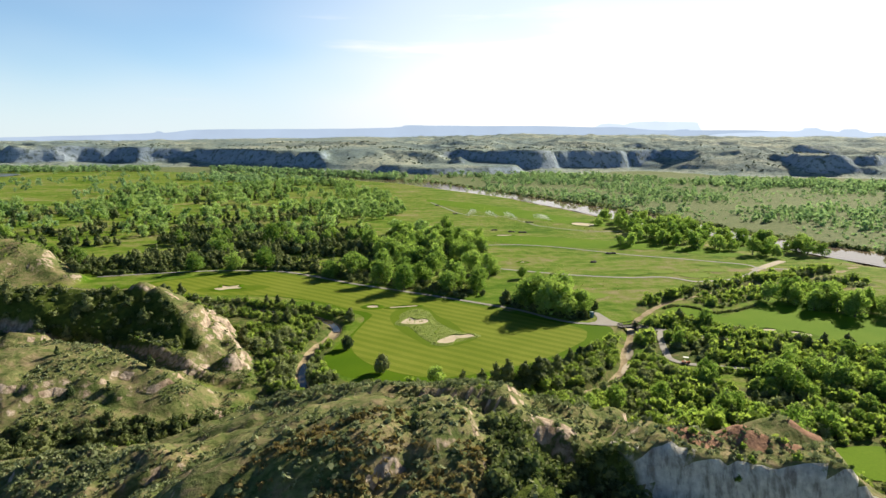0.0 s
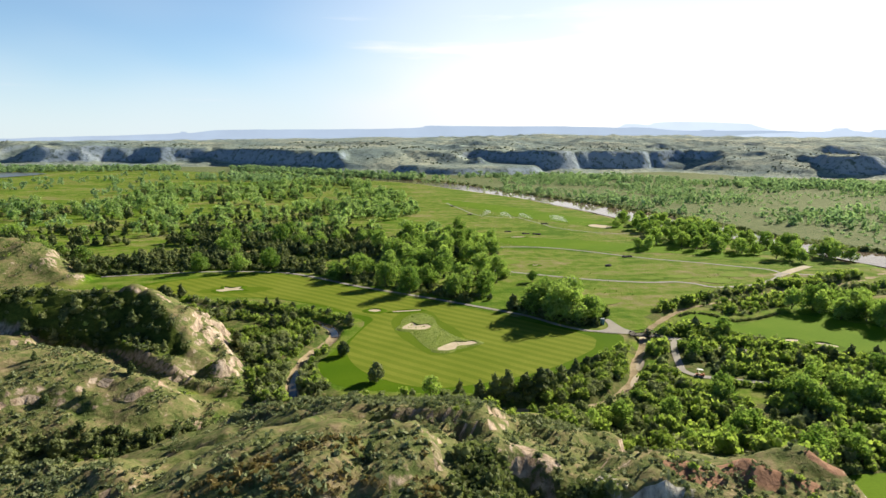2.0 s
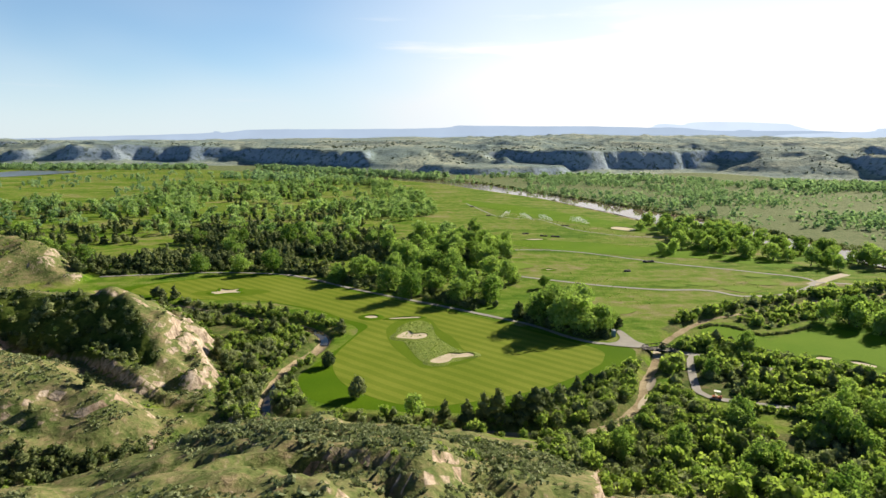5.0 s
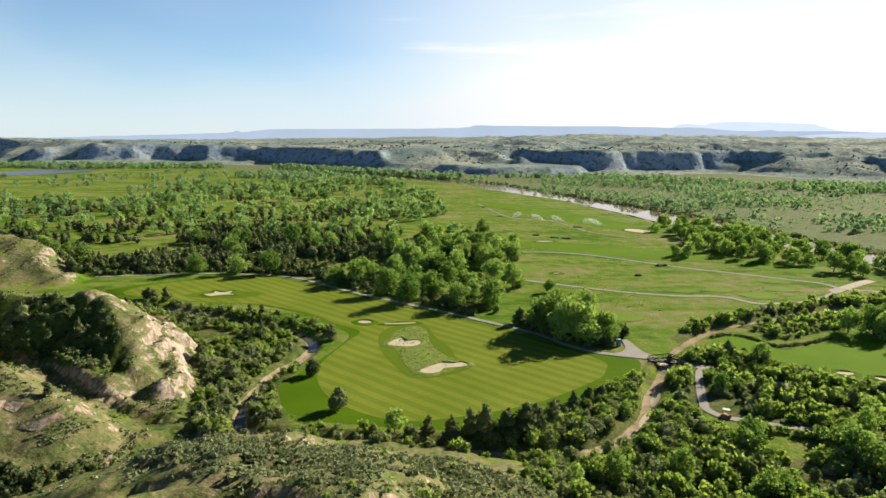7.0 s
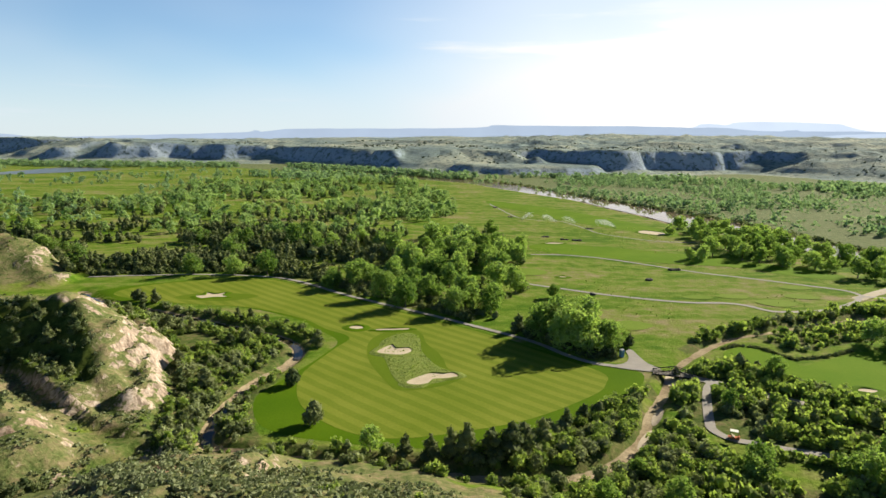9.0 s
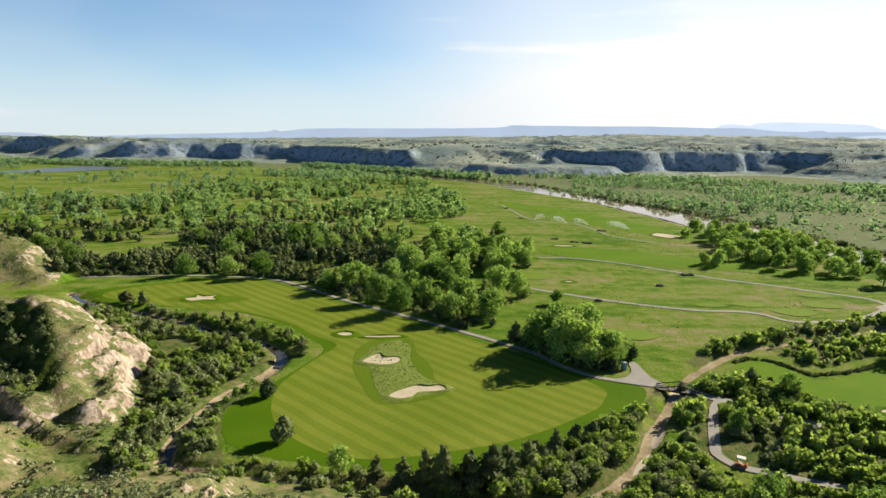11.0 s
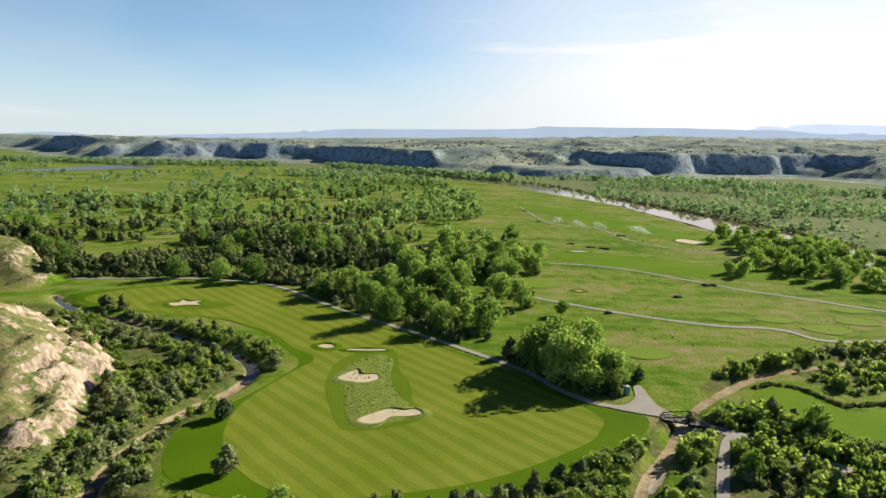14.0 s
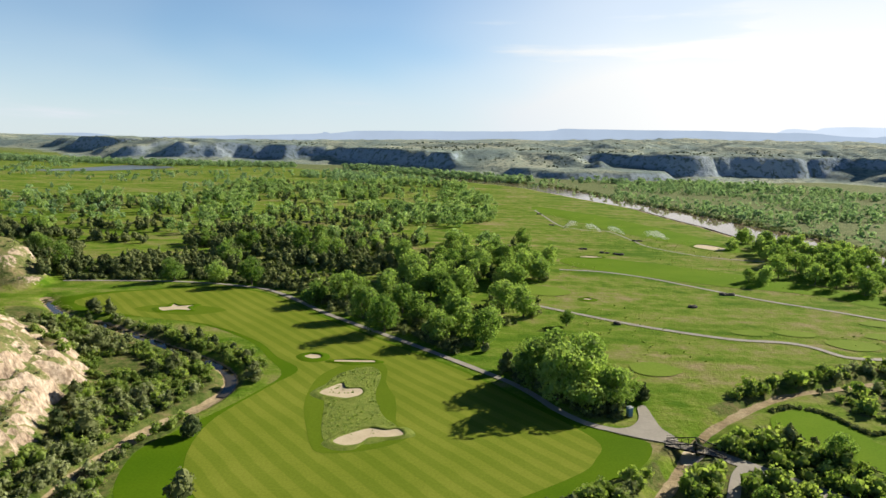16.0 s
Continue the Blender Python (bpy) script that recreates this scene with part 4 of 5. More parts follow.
build_bunkers()


# ------------------------------------------------------------ trees and shrubs
RNG = np.random.RandomState(7)
ICO = bmesh.new()
bmesh.ops.create_icosphere(ICO, subdivisions=1, radius=1)
ICO_V = np.array([v.co[:] for v in ICO.verts])
ICO_F = np.array([[v.index for v in f.verts] for f in ICO.faces])
ICO.free()


def leaf_cloud(rng, lobes, count, size, core=0.8):
    """Lobes (x, y, z, rx, ry, rz) filled with a rough core and hung with small leaf sprays. Verts and triangles."""
    vs, fs, base = [], [], 0
    vol = np.array([l[3] * l[4] + l[4] * l[5] for l in lobes])
    for l in (lobes if core else []):
        c, r = np.array(l[:3]), np.array(l[3:])
        v = ICO_V * (core * (0.8 + 0.4 * rng.rand(len(ICO_V), 1))) * r + c
        vs.append(v)
        fs.append(ICO_F + base)
        base += len(v)
    which = rng.choice(len(lobes), count, p=vol / vol.sum())
    d = rng.normal(size=(count, 3))
    d /= np.linalg.norm(d, axis=1)[:, None]
    L = np.array(lobes)[which]
    centre = L[:, :3] + d * L[:, 3:] * (0.78 + 0.34 * rng.rand(count, 1))
    nrm = d + 0.9 * rng.normal(size=(count, 3))
    nrm /= np.linalg.norm(nrm, axis=1)[:, None]
    ref = rng.normal(size=(count, 3))
    u = np.cross(nrm, ref)
    u /= np.linalg.norm(u, axis=1)[:, None] + 1e-9
    w = np.cross(nrm, u)
    s = size * (0.55 + 0.9 * rng.rand(count, 1))
    a = 0.5 + 0.5 * rng.rand(count, 1)
    bend = nrm * s * 0.3 * rng.normal(size=(count, 1))
    quad = np.stack([centre - u * s, centre - w * s * a + bend, centre + u * s, centre + w * s * a - bend], 1).reshape(-1, 3)
    vs.append(quad)
    q = base + np.arange(count)[:, None] * 4
    fs.append(np.vstack([np.hstack([q, q + 1, q + 2]), np.hstack([q, q + 2, q + 3])]))
    return np.vstack(vs), np.vstack(fs)


def limb(verts, faces, a, b, ra, rb, sides=6):
    a, b = Vector(a), Vector(b)
    q = (b - a).to_track_quat("Z", "Y")
    k0 = len(verts)
    for p, r in ((a, ra), (b, rb)):
        for k in range(sides):
            t = 2 * math.pi * k / sides
            verts.append(p + q @ Vector((r * math.cos(t), r * math.sin(t), 0)))
    for k in range(sides):
        faces.append((k0 + k, k0 + (k + 1) % sides, k0 + sides + (k + 1) % sides, k0 + sides + k))


def cottonwood_shape(seed, height, spread, cards, lobes_n=11, size=0.42, core=0.5):
    """A broad, uneven crown on a forked, tapered trunk."""
    rng = np.random.RandomState(seed)
    lobes = []
    for k in range(lobes_n):
        t = k / (lobes_n - 1)
        zz = height * (0.12 + 0.73 * rng.rand())
        wide = spread * math.sqrt(max(0.05, 1 - ((zz / height - 0.46) / 0.56) ** 2))
        a, rr = 2.4 * k + rng.rand(), wide * (0.25 + 0.55 * rng.rand())
        r = spread * (0.30 + 0.22 * rng.rand())
        lobes.append((rr * math.cos(a), rr * math.sin(a), zz, r, r * (0.85 + 0.3 * rng.rand()), r * (0.75 + 0.35 * rng.rand())))
    lobes.append((0, 0, height * 0.80, spread * 0.40, spread * 0.40, height * 0.16))
    v, f = leaf_cloud(rng, lobes, cards, size, core)
    tv, tf = [], []
    limb(tv, tf, (0, 0, -0.5), (0.1, 0.05, height * 0.25), height * 0.030, height * 0.022)
    for k in range(5):
        l = lobes[(2 * k) % len(lobes)]
        limb(tv, tf, (0.1, 0.05, height * (0.2 + 0.02 * k)), l[:3], height * 0.015, height * 0.004, 5)
    return (v, f), (tv, tf)


def juniper_shape(seed, height, spread, cards, size=0.26, taper=0.6, tiers=8):
    """A dense, dark evergreen: round and bushy where taper is low, pointed where it is high."""
    rng = np.random.RandomState(seed)
    lobes = []
    if taper == 0:
        for k in range(tiers + 7 if tiers > 6 else tiers):
            u = rng.normal(size=3)
            u *= 0.52 * rng.rand() ** 0.4 / np.linalg.norm(u)
            r = spread * (0.46 + 0.14 * rng.rand())
            lobes.append((u[0] * spread, u[1] * spread, height * (0.43 + 0.50 * u[2]), r, r, height * 0.22))
    for k in range(tiers if taper else 0):
        t = k / (tiers - 1)
        body = math.sqrt(max(0.04, 1 - ((t - 0.36) / 0.66) ** 2))
        r = spread * (body * (1 - taper) + (1 - 0.82 * t) * taper) * (0.60 + 0.25 * rng.rand())
        a = 2.4 * k + rng.rand()
        lobes.append((0.45 * r * math.cos(a), 0.45 * r * math.sin(a), height * (0.16 + 0.72 * t), r, r, height * 0.16))
    v, f = leaf_cloud(rng, lobes, cards, size, 0.86)
    tv, tf = [], []
    limb(tv, tf, (0, 0, -0.4), (0, 0, height * 0.5), height * 0.03, height * 0.012)
    return (v, f), (tv, tf)


def shrub_shape(seed, height, spread, cards, size=0.22, lobes_n=5, core=0.8):
    rng = np.random.RandomState(seed)
    lobes = []
    for k in range(lobes_n):
        a, rr = 2.4 * k + rng.rand(), spread * 0.5 * rng.rand()
        r = spread * (0.45 + 0.25 * rng.rand())
        h = height * (0.35 + 0.3 * rng.rand())
        lobes.append((rr * math.cos(a), rr * math.sin(a), h * 0.8, r, r, h * 0.75))
    return leaf_cloud(rng, lobes, cards, size, core)


def tree_proto(name, shape, leaf, label, category, group):
    (v, f), (tv, tf) = shape
    thing = tagged(new(name), label, category, group)
    part("crown", mesh_of("crown", v, f, leaf), thing)
    part("trunk", mesh_of("trunk", tv, tf, M_BARK, True), thing)
    return thing


class Planter:
    """Plants copies of a few shapes: the first of each shape is the shape itself, the rest are copies."""

    def __init__(self, makers):
        self.makers, self.made, self.count = makers, [None] * len(makers), 0

    def plant(self, x, y, scale, kind=None, sink=0.1):
        k = RNG.randint(len(self.makers)) if kind is None else kind % len(self.makers)
        z = float(land(x, y)) - sink
        m = Matrix.LocRotScale((x, y, z), Euler((0, 0, RNG.rand() * 6.283)), Vector((scale, scale, scale * (0.9 + 0.2 * RNG.rand()))))
        if self.made[k] is None:
            self.made[k] = self.makers[k]()
            self.made[k].matrix_basis = m
            self.made[k]["size"] = scale
        else:
            src = self.made[k]
            ob = copy_thing(src, Matrix())
            ob.matrix_basis = m
        self.count += 1


COTTON_LABEL = "leafy bright green cottonwood tree with a broad uneven crown"
JUNIPER_LABEL = "dense dark green juniper tree with a pointed crown"
SHRUB_LABEL = "low green leafy thicket shrub"
near_cottonwoods = Planter([lambda k=k: tree_proto("cottonwood_tree", cottonwood_shape(100 + k, 13.0, 5.9, 2300, 15, 0.32), M_COTTON, COTTON_LABEL, "tree", "cottonwoods of the valley") for k in range(6)])
cottonwoods = Planter([lambda k=k: tree_proto("cottonwood_tree", cottonwood_shape(100 + k, 13.0, 6.0, 1150, 13, 0.44), M_COTTON, COTTON_LABEL, "tree", "cottonwoods of the valley") for k in range(6)])
junipers = Planter([lambda k=k: tree_proto("juniper_tree", juniper_shape(200 + k, 6.0, 2.3 + 0.3 * (k % 3), 380, 0.26, (0.55, 0.35, 0.0, 0.75, 0.2)[k]), M_JUNIPER, JUNIPER_LABEL, "tree", "junipers of the valley") for k in range(5)])


def shrub_proto(k, leaf):
    v, f = shrub_shape(300 + k, 2.6, 1.7, 300, 0.19, 6, 0.68)
    return tagged(new("shrub", mesh_of("shrub", v, f, leaf)), SHRUB_LABEL, "shrub", "shrubs along the creek")


shrubs = Planter([lambda k=k: shrub_proto(k, M_SHRUB if k % 3 else M_WILLOW) for k in range(6)])


def scatter(poly, spacing, seed, jitter=0.8):
    """Places on a loose grid inside an outline."""
    rng = np.random.RandomState(seed)
    poly = np.array(poly, float)
    lo, hi = poly.min(0), poly.max(0)
    gx, gy = np.meshgrid(np.arange(lo[0], hi[0], spacing), np.arange(lo[1], hi[1], spacing))
    gx = gx.ravel() + (rng.rand(gx.size) - 0.5) * 2 * jitter * spacing
    gy = gy.ravel() + (rng.rand(gy.size) - 0.5) * 2 * jitter * spacing
    ok = inside(gx, gy, poly)
    return np.stack([gx[ok], gy[ok]], -1)


def merged(name, label, category, shapes, places, scales, material, sink=0.1, ground=land):
    """Many uncountable plants as one mesh."""
    rng = np.random.RandomState(len(places))
    vs, fs, own, base = [], [], [], 0
    tone = rng.rand(len(places))
    zs = ground(places[:, 0], places[:, 1])
    which = rng.randint(len(shapes), size=len(places))
    ang = rng.rand(len(places)) * 6.283
    for i, (p, s) in enumerate(zip(places, scales)):
        v, f = shapes[which[i]]
        c, sn = math.cos(ang[i]) * s, math.sin(ang[i]) * s
        w = np.empty_like(v)
        w[:, 0] = v[:, 0] * c - v[:, 1] * sn + p[0]
        w[:, 1] = v[:, 0] * sn + v[:, 1] * c + p[1]
        w[:, 2] = v[:, 2] * s + zs[i] - sink
        vs.append(w)
        fs.append(f + base)
        own.append(np.full(len(v), tone[i], np.float32))
        base += len(v)
    v, f = np.vstack(vs), np.vstack(fs).astype(np.int32)
    me = bpy.data.meshes.new(name)
    me.vertices.add(len(v))
    me.vertices.foreach_set("co", v.ravel())
    me.loops.add(f.size)
    me.loops.foreach_set("vertex_index", f.ravel())
    me.polygons.add(len(f))
    me.polygons.foreach_set("loop_start", (np.arange(len(f)) * 3).astype(np.int32))
    me.update(calc_edges=True)
    me.attributes.new("plant", "FLOAT", "POINT").data.foreach_set("value", np.concatenate(own))
    me.materials.append(material)
    return tagged(new(name, me), label, category, kind="stuff")


# the trees that stand out
LONE = [(-35.5, 155.4, 1.0, 2)]
for x, y, s, k in LONE:
    junipers.plant(x, y, s, k)
for x, y, s, k in [(-20, 249, 0.95, 0), (-30, 262, 0.9, 1), (-11, 262, 0.95, 2), (-2, 241, 0.85, 3), (11, 243, 0.85, 4), (17, 281, 1.0, 5), (24, 274, 0.85, 0), (-43, 280, 0.9, 1),
                   (-52, 277, 0.75, 2), (-85, 300, 0.9, 3), (-16, 297, 0.95, 4), (-25, 322, 0.95, 5), (30, 206, 1.1, 0), (24, 214, 1.0, 4), (36, 202, 1.05, 2), (42, 203, 0.85, 3),
                   (37, 211, 1.15, 5), (29, 217, 1.1, 1), (45, 207, 0.7, 4), (33, 339, 0.8, 5), (38, 369, 0.85, 0), (17, 359, 0.9, 1), (28, 425, 0.85, 2), (38, 266, 0.45, 3), (-118, 300, 0.8, 0), (-100, 301, 0.8, 2)]:
    near_cottonwoods.plant(x, y, s, k)
for x, y, s, k in [(29, 278, 0.8, 0), (35, 333, 0.8, 1), (-2, 312, 0.9, 2), (4, 324, 0.9, 3), (-43, 268, 0.7, 4), (-69, 297, 0.9, 0), (-79, 299, 0.9, 1), (-121, 254, 0.95, 2), (-118, 252, 0.8, 4), (-113, 251, 1.0, 3),
                   (-44, 205, 0.95, 1), (-45, 176.5, 0.9, 2), (50, 208, 0.85, 0), (21, 217, 0.9, 3), (18, 222, 1.0, 4), (23, 220, 0.9, 1), (26, 209, 0.8, 2), (12, 236, 0.55, 2),
                   (-3, 141, 1.2, 0), (-6, 141.5, 1.05, 3), (2, 141.5, 1.15, 1), (6, 142, 1.25, 4), (9, 145, 1.1, 2), (13, 147, 1.05, 0), (19, 153, 0.95, 3), (24, 158, 0.7, 1), (28, 161, 0.65, 2), (15, 151, 0.7, 4),
                   (-10, 141, 1.0, 0), (-15, 142, 0.85, 3), (56, 186, 0.6, 1), (-52, 219, 0.6, 2), (-58, 224, 0.55, 4), (-72, 232, 0.7, 0), (-76, 231, 0.75, 3), (-66, 229, 0.6, 1)]:
    junipers.plant(x, y, s, k)
cottonwoods.plant(-22, 143.6, 0.45, 3)

ROADS = [curve_points([(60, 183.5), (63, 181), (60, 176), (56, 167), (52.5, 158), (51.5, 154), (53.5, 150), (58, 148), (64, 145.5), (74, 142)]),
         curve_points([(60, 183.5), (66, 179), (72, 174), (80, 168)]),
         curve_points([(-160, 291), (-118, 299), (-87, 297), (-69, 289), (-42, 264), (-14, 242), (3, 228), (18, 215), (24, 208), (30, 199), (37, 193), (47, 190.5), (58, 186)])]
CLEARINGS = [(62, 92, 14, 7), (-205, 368, 36, 11), (-262, 485, 60, 13), (-290, 985, 80, 150), (-178, 540, 14, 40), (-30, 465, 20, 28), (-100, 370, 30, 7), (-90, 440, 40, 8), (15, 305, 14, 9), (-20, 400, 22, 8), (52, 148, 5, 5), (60, 136, 7, 5), (-140, 520, 40, 12),
             (-330, 640, 60, 40), (-420, 900, 120, 120), (44, 165, 4, 7), (55, 183, 7, 4.5), (50, 178, 3.5, 5)]


def clear_of(p, road_gap, creek_gap):
    keep = np.ones(len(p), bool)
    overgrown = (p[:, 0] < -40) & (p[:, 1] < 184)
    creek_gap = np.where(overgrown, creek_gap * 0.9, np.where((p[:, 0] < -40) & (p[:, 1] < 212), creek_gap * 1.4, creek_gap))
    for r in ROADS:
        keep &= line_distance(p[:, 0], p[:, 1], r)[0] > road_gap
    keep &= line_distance(p[:, 0], p[:, 1], CREEK)[0] > creek_gap
    for cx, cy, rx, ry in CLEARINGS:
        keep &= np.hypot((p[:, 0] - cx) / rx, (p[:, 1] - cy) / ry) > 1
    keep &= poly_distance(p[:, 0], p[:, 1], ROUGH_EDGE) < -1.5
    return p[keep]


COTTON_LOW = [cottonwood_shape(400 + k, 13.0, 6.0, 190, 9, 0.85)[0] for k in range(6)]
JUNIPER_LOW = [juniper_shape(500 + k, 6.0, 2.4, 62, 0.5, (0.5, 0.2, 0.7, 0.0)[k], 5)[0] for k in range(4)]
SHRUB_LOW = [shrub_shape(600 + k, 2.6, 1.7, 84, 0.30, 3, 0.7) for k in range(6)]
TREE_FAR = [cottonwood_shape(700 + k, 10.0, 5.0, 46, 4, 1.2, 0.62)[0] for k in range(6)]
BLUFF_SHRUB = [shrub_shape(900 + k, 3.2, 2.6, 9, 1.3, 2, 0.9) for k in range(4)]
SAGE_LOW = [shrub_shape(800 + k, 0.9, 0.75, 11, 0.35, 1, 0) for k in range(5)]


def build_forest():
    edge = [(-158, 284), (-162, 296), (-118, 305), (-90, 305), (-70, 298), (-49, 281), (-24, 259), (-8, 250), (6, 246), (14, 246), (16, 262), (30, 270), (32, 293), (38, 340), (40, 380), (34, 453), (13, 517), (10, 656), (-28, 847),
            (-123, 1027), (-260, 1100), (-320, 900), (-300, 700), (-400, 560), (-330, 420), (-240, 330)]
    p = clear_of(scatter(edge, 9.2, 1), 4.5, 5)
    rng = np.random.RandomState(3)
    clump = fbm(p[:, 0] / 40, p[:, 1] / 40, 3, 51)
    band = fbm((p[:, 0] + 0.25 * p[:, 1]) / 85, p[:, 1] / 24, 3, 57)
    p = p[(clump > 0.37 + 0.10 * sstep(450, 800, p[:, 1])) & (band > 0.32 + 0.06 * sstep(-20, -90, p[:, 0]))]
    clump = fbm(p[:, 0] / 16, p[:, 1] / 16, 2, 58)
    p = p[clump > 0.37 + 0.12 * sstep(-10, 20, p[:, 0])]
    leafy = rng.rand(len(p)) < 0.22 + 0.58 * sstep(-85, -15, p[:, 0] + 30 * (fbm(p[:, 0] / 60, p[:, 1] / 60, 2, 53) - 0.5)) + 0.35 * sstep(420, 600, p[:, 1])
    near = p[:, 1] < 400
    rest_c, rest_j = [], []
    for q, is_leafy, is_near in zip(p, leafy, near):
        if is_leafy:
            if is_near and cottonwoods.count < 190:
                cottonwoods.plant(q[0], q[1], 0.55 + 0.45 * rng.rand())
            else:
                rest_c.append(q)
        elif is_near and junipers.count < 165:
            junipers.plant(q[0], q[1], 0.75 + 0.45 * rng.rand())
        else:
            rest_j.append(q)
    # close-grown juniper stands
    stand = clear_of(scatter([(-158, 292), (-118, 306), (-70, 298), (-24, 262), (10, 250), (20, 300), (0, 380), (-60, 430), (-200, 440), (-330, 420), (-240, 330)], 5.0, 61), 3.5, 5)
    tight = fbm((stand[:, 0] + 0.25 * stand[:, 1]) / 85, stand[:, 1] / 24, 3, 57) + 0.25 * (fbm(stand[:, 0] / 25, stand[:, 1] / 25, 3, 59) - 0.5)
    stand = stand[tight > 0.470 + 0.12 * sstep(-60, 0, stand[:, 0])]
    front = clear_of(scatter([(-170, 288), (-150, 302), (-118, 307), (-88, 307), (-68, 299), (-58, 308), (-84, 326), (-126, 334), (-190, 322)], 4.0, 62, 0.7), 3.0, 4)
    stand = np.vstack([stand, front[fbm(front[:, 0] / 12, front[:, 1] / 12, 2, 60) > 0.36]])
    rest_c, rest_j = np.array(rest_c), np.vstack([np.array(rest_j), stand])
    merged("cottonwood_forest", "dense light green leafy forest on the valley floor", "forest", COTTON_LOW, rest_c, 0.5 + 0.45 * rng.rand(len(rest_c)), M_MID)
    under = clear_of(scatter([(-158, 284), (-162, 296), (-118, 303), (-90, 302), (-70, 295), (-49, 278), (-24, 256), (-8, 247), (10, 240), (16, 262), (30, 272), (30, 300), (-20, 340), (-120, 345), (-200, 330)], 6.5, 6), 2.6, 3)
    # edge strips of dark growth, added partly to stand for shade under trees
    for outline, gap in (([(-160, 290), (-118, 304), (-87, 302), (-67, 294), (-40, 268), (-12, 246), (4, 232), (10, 240), (-8, 254), (-36, 276), (-64, 302), (-88, 308), (-118, 310), (-164, 297)], 2.3), ([(16, 219), (26, 208), (33, 198), (43, 197), (48, 207), (40, 214), (30, 224), (20, 228)], 2.0)):
        under = np.vstack([under, clear_of(scatter(outline, gap, 8), 1.8, 3)])
    merged("forest_undergrowth", "dark evergreen undergrowth, partly standing for shade beneath the trees", "shrubs", SHRUB_LOW, under, 0.5 + 0.8 * rng.rand(len(under)), M_JUNIPER)
    merged("juniper_forest", "dark green juniper forest on the valley floor", "forest", JUNIPER_LOW, rest_j, 0.8 + 0.5 * rng.rand(len(rest_j)), M_JUNIPER)


build_forest()


def build_river_trees():
    rng = np.random.RandomState(5)
    row = [(172, 490), (152, 440), (158, 400), (153, 352), (166, 335), (190, 304), (206, 292), (234, 296), (229, 330), (218, 372), (204, 420), (186, 470)]
    for q in scatter(row, 10.0, 2, 0.5):
        if abs(q[0] - 205 + 0.3 * (q[1] - 320)) > 5:
            cottonwoods.plant(q[0], q[1], 0.6 + 0.35 * rng.rand())
    for x, y, s in [(134, 347, 0.7), (146, 362, 0.9), (128, 350, 0.5)]:
        cottonwoods.plant(x, y, s)


build_river_trees()


def build_fairway_belt():
    rng = np.random.RandomState(6)
    for q in scatter([(122, 208), (134, 218), (150, 212), (166, 190), (156, 178), (146, 186), (136, 198)], 6.5, 4, 0.5):
        cottonwoods.plant(q[0], q[1], 0.55 + 0.3 * rng.rand())


build_fairway_belt()


def build_thickets():
    rng = np.random.RandomState(9)
    left, south, right, north, between, east, fringe = THICKETS
    p = np.vstack([clear_of(scatter(fringe, 1.9, 29), 2, 2.2), clear_of(scatter(east, 1.8, 20), 2, 2.0), clear_of(scatter(left, 2.0, 11), 3.0, 2.3), clear_of(scatter(south, 2.0, 12), 2.6, 2.6), clear_of(scatter(right, 2.1, 13), 2.4, 2.5), clear_of(scatter(north, 2.0, 17), 2.8, 2.8), clear_of(scatter(between, 3.2, 18), 3, 2.6)])
    keep = fbm(p[:, 0] / 14, p[:, 1] / 14, 3, 61) > 0.31
    p = p[keep]
    order = np.argsort(np.hypot(p[:, 0] - 20, p[:, 1] - 150))
    for i in order[:280]:
        shrubs.plant(p[i, 0], p[i, 1], 0.55 + 0.75 * rng.rand())
    rest = p[order[280:]]
    dark = clear_of(np.concatenate([scatter(h, 0.62, 19 + k) for k, h in enumerate(([(78, 207), (84, 211), (91, 208.5), (96, 199), (105, 201), (118, 207), (118, 205.6), (105, 199.6), (95, 197.6), (90, 207), (84, 209.6), (79, 206)],))]), 2, 2)
    merged("fairway_hedge", "dark low hedge edging the second fairway", "shrubs", SHRUB_LOW, dark, 0.26 + 0.16 * rng.rand(len(dark)), M_JUNIPER)
    silver = fbm(rest[:, 0] / 20, rest[:, 1] / 20, 2, 63) + 0.35 * (rng.rand(len(rest)) - 0.5) > 0.61
    merged("creek_thicket", "dense green shrubs along the creek", "shrubs", SHRUB_LOW, rest[~silver], (0.40 + 0.85 * rng.rand((~silver).sum()) ** 1.4) * (0.85 + 0.45 * (rest[~silver][:, 0] > 25)), M_SHRUB)
    merged("willow_thicket", "silvery grey-green willow shrubs", "shrubs", SHRUB_LOW, rest[silver], 0.35 + 0.8 * rng.rand(silver.sum()), M_WILLOW)
    wood = clear_of(scatter([(34, 141), (48, 134), (48, 140), (70, 138), (80, 150), (66, 152), (58, 156), (58, 166), (66, 172), (80, 160), (96, 158), (92, 178), (78, 190), (70, 194), (64, 190), (82, 176), (110, 160), (150, 140), (150, 110), (110, 84), (60, 84), (24, 98), (6, 120), (20, 130)], 6.0, 14), 3.5, 4)
    for q in wood:
        if rng.rand() < 0.22 + 0.45 * (q[1] > 150) and junipers.count < 290:
            junipers.plant(q[0], q[1], 0.5 + 0.4 * rng.rand())
        elif rng.rand() < 0.5 and cottonwoods.count < 285:
            cottonwoods.plant(q[0], q[1], 0.28 + 0.25 * rng.rand())
    for q in clear_of(scatter(left, 8.0, 16), 3, 3):
        if rng.rand() < 0.45 and junipers.count < 305:
            junipers.plant(q[0], q[1], 0.55 + 0.35 * rng.rand())
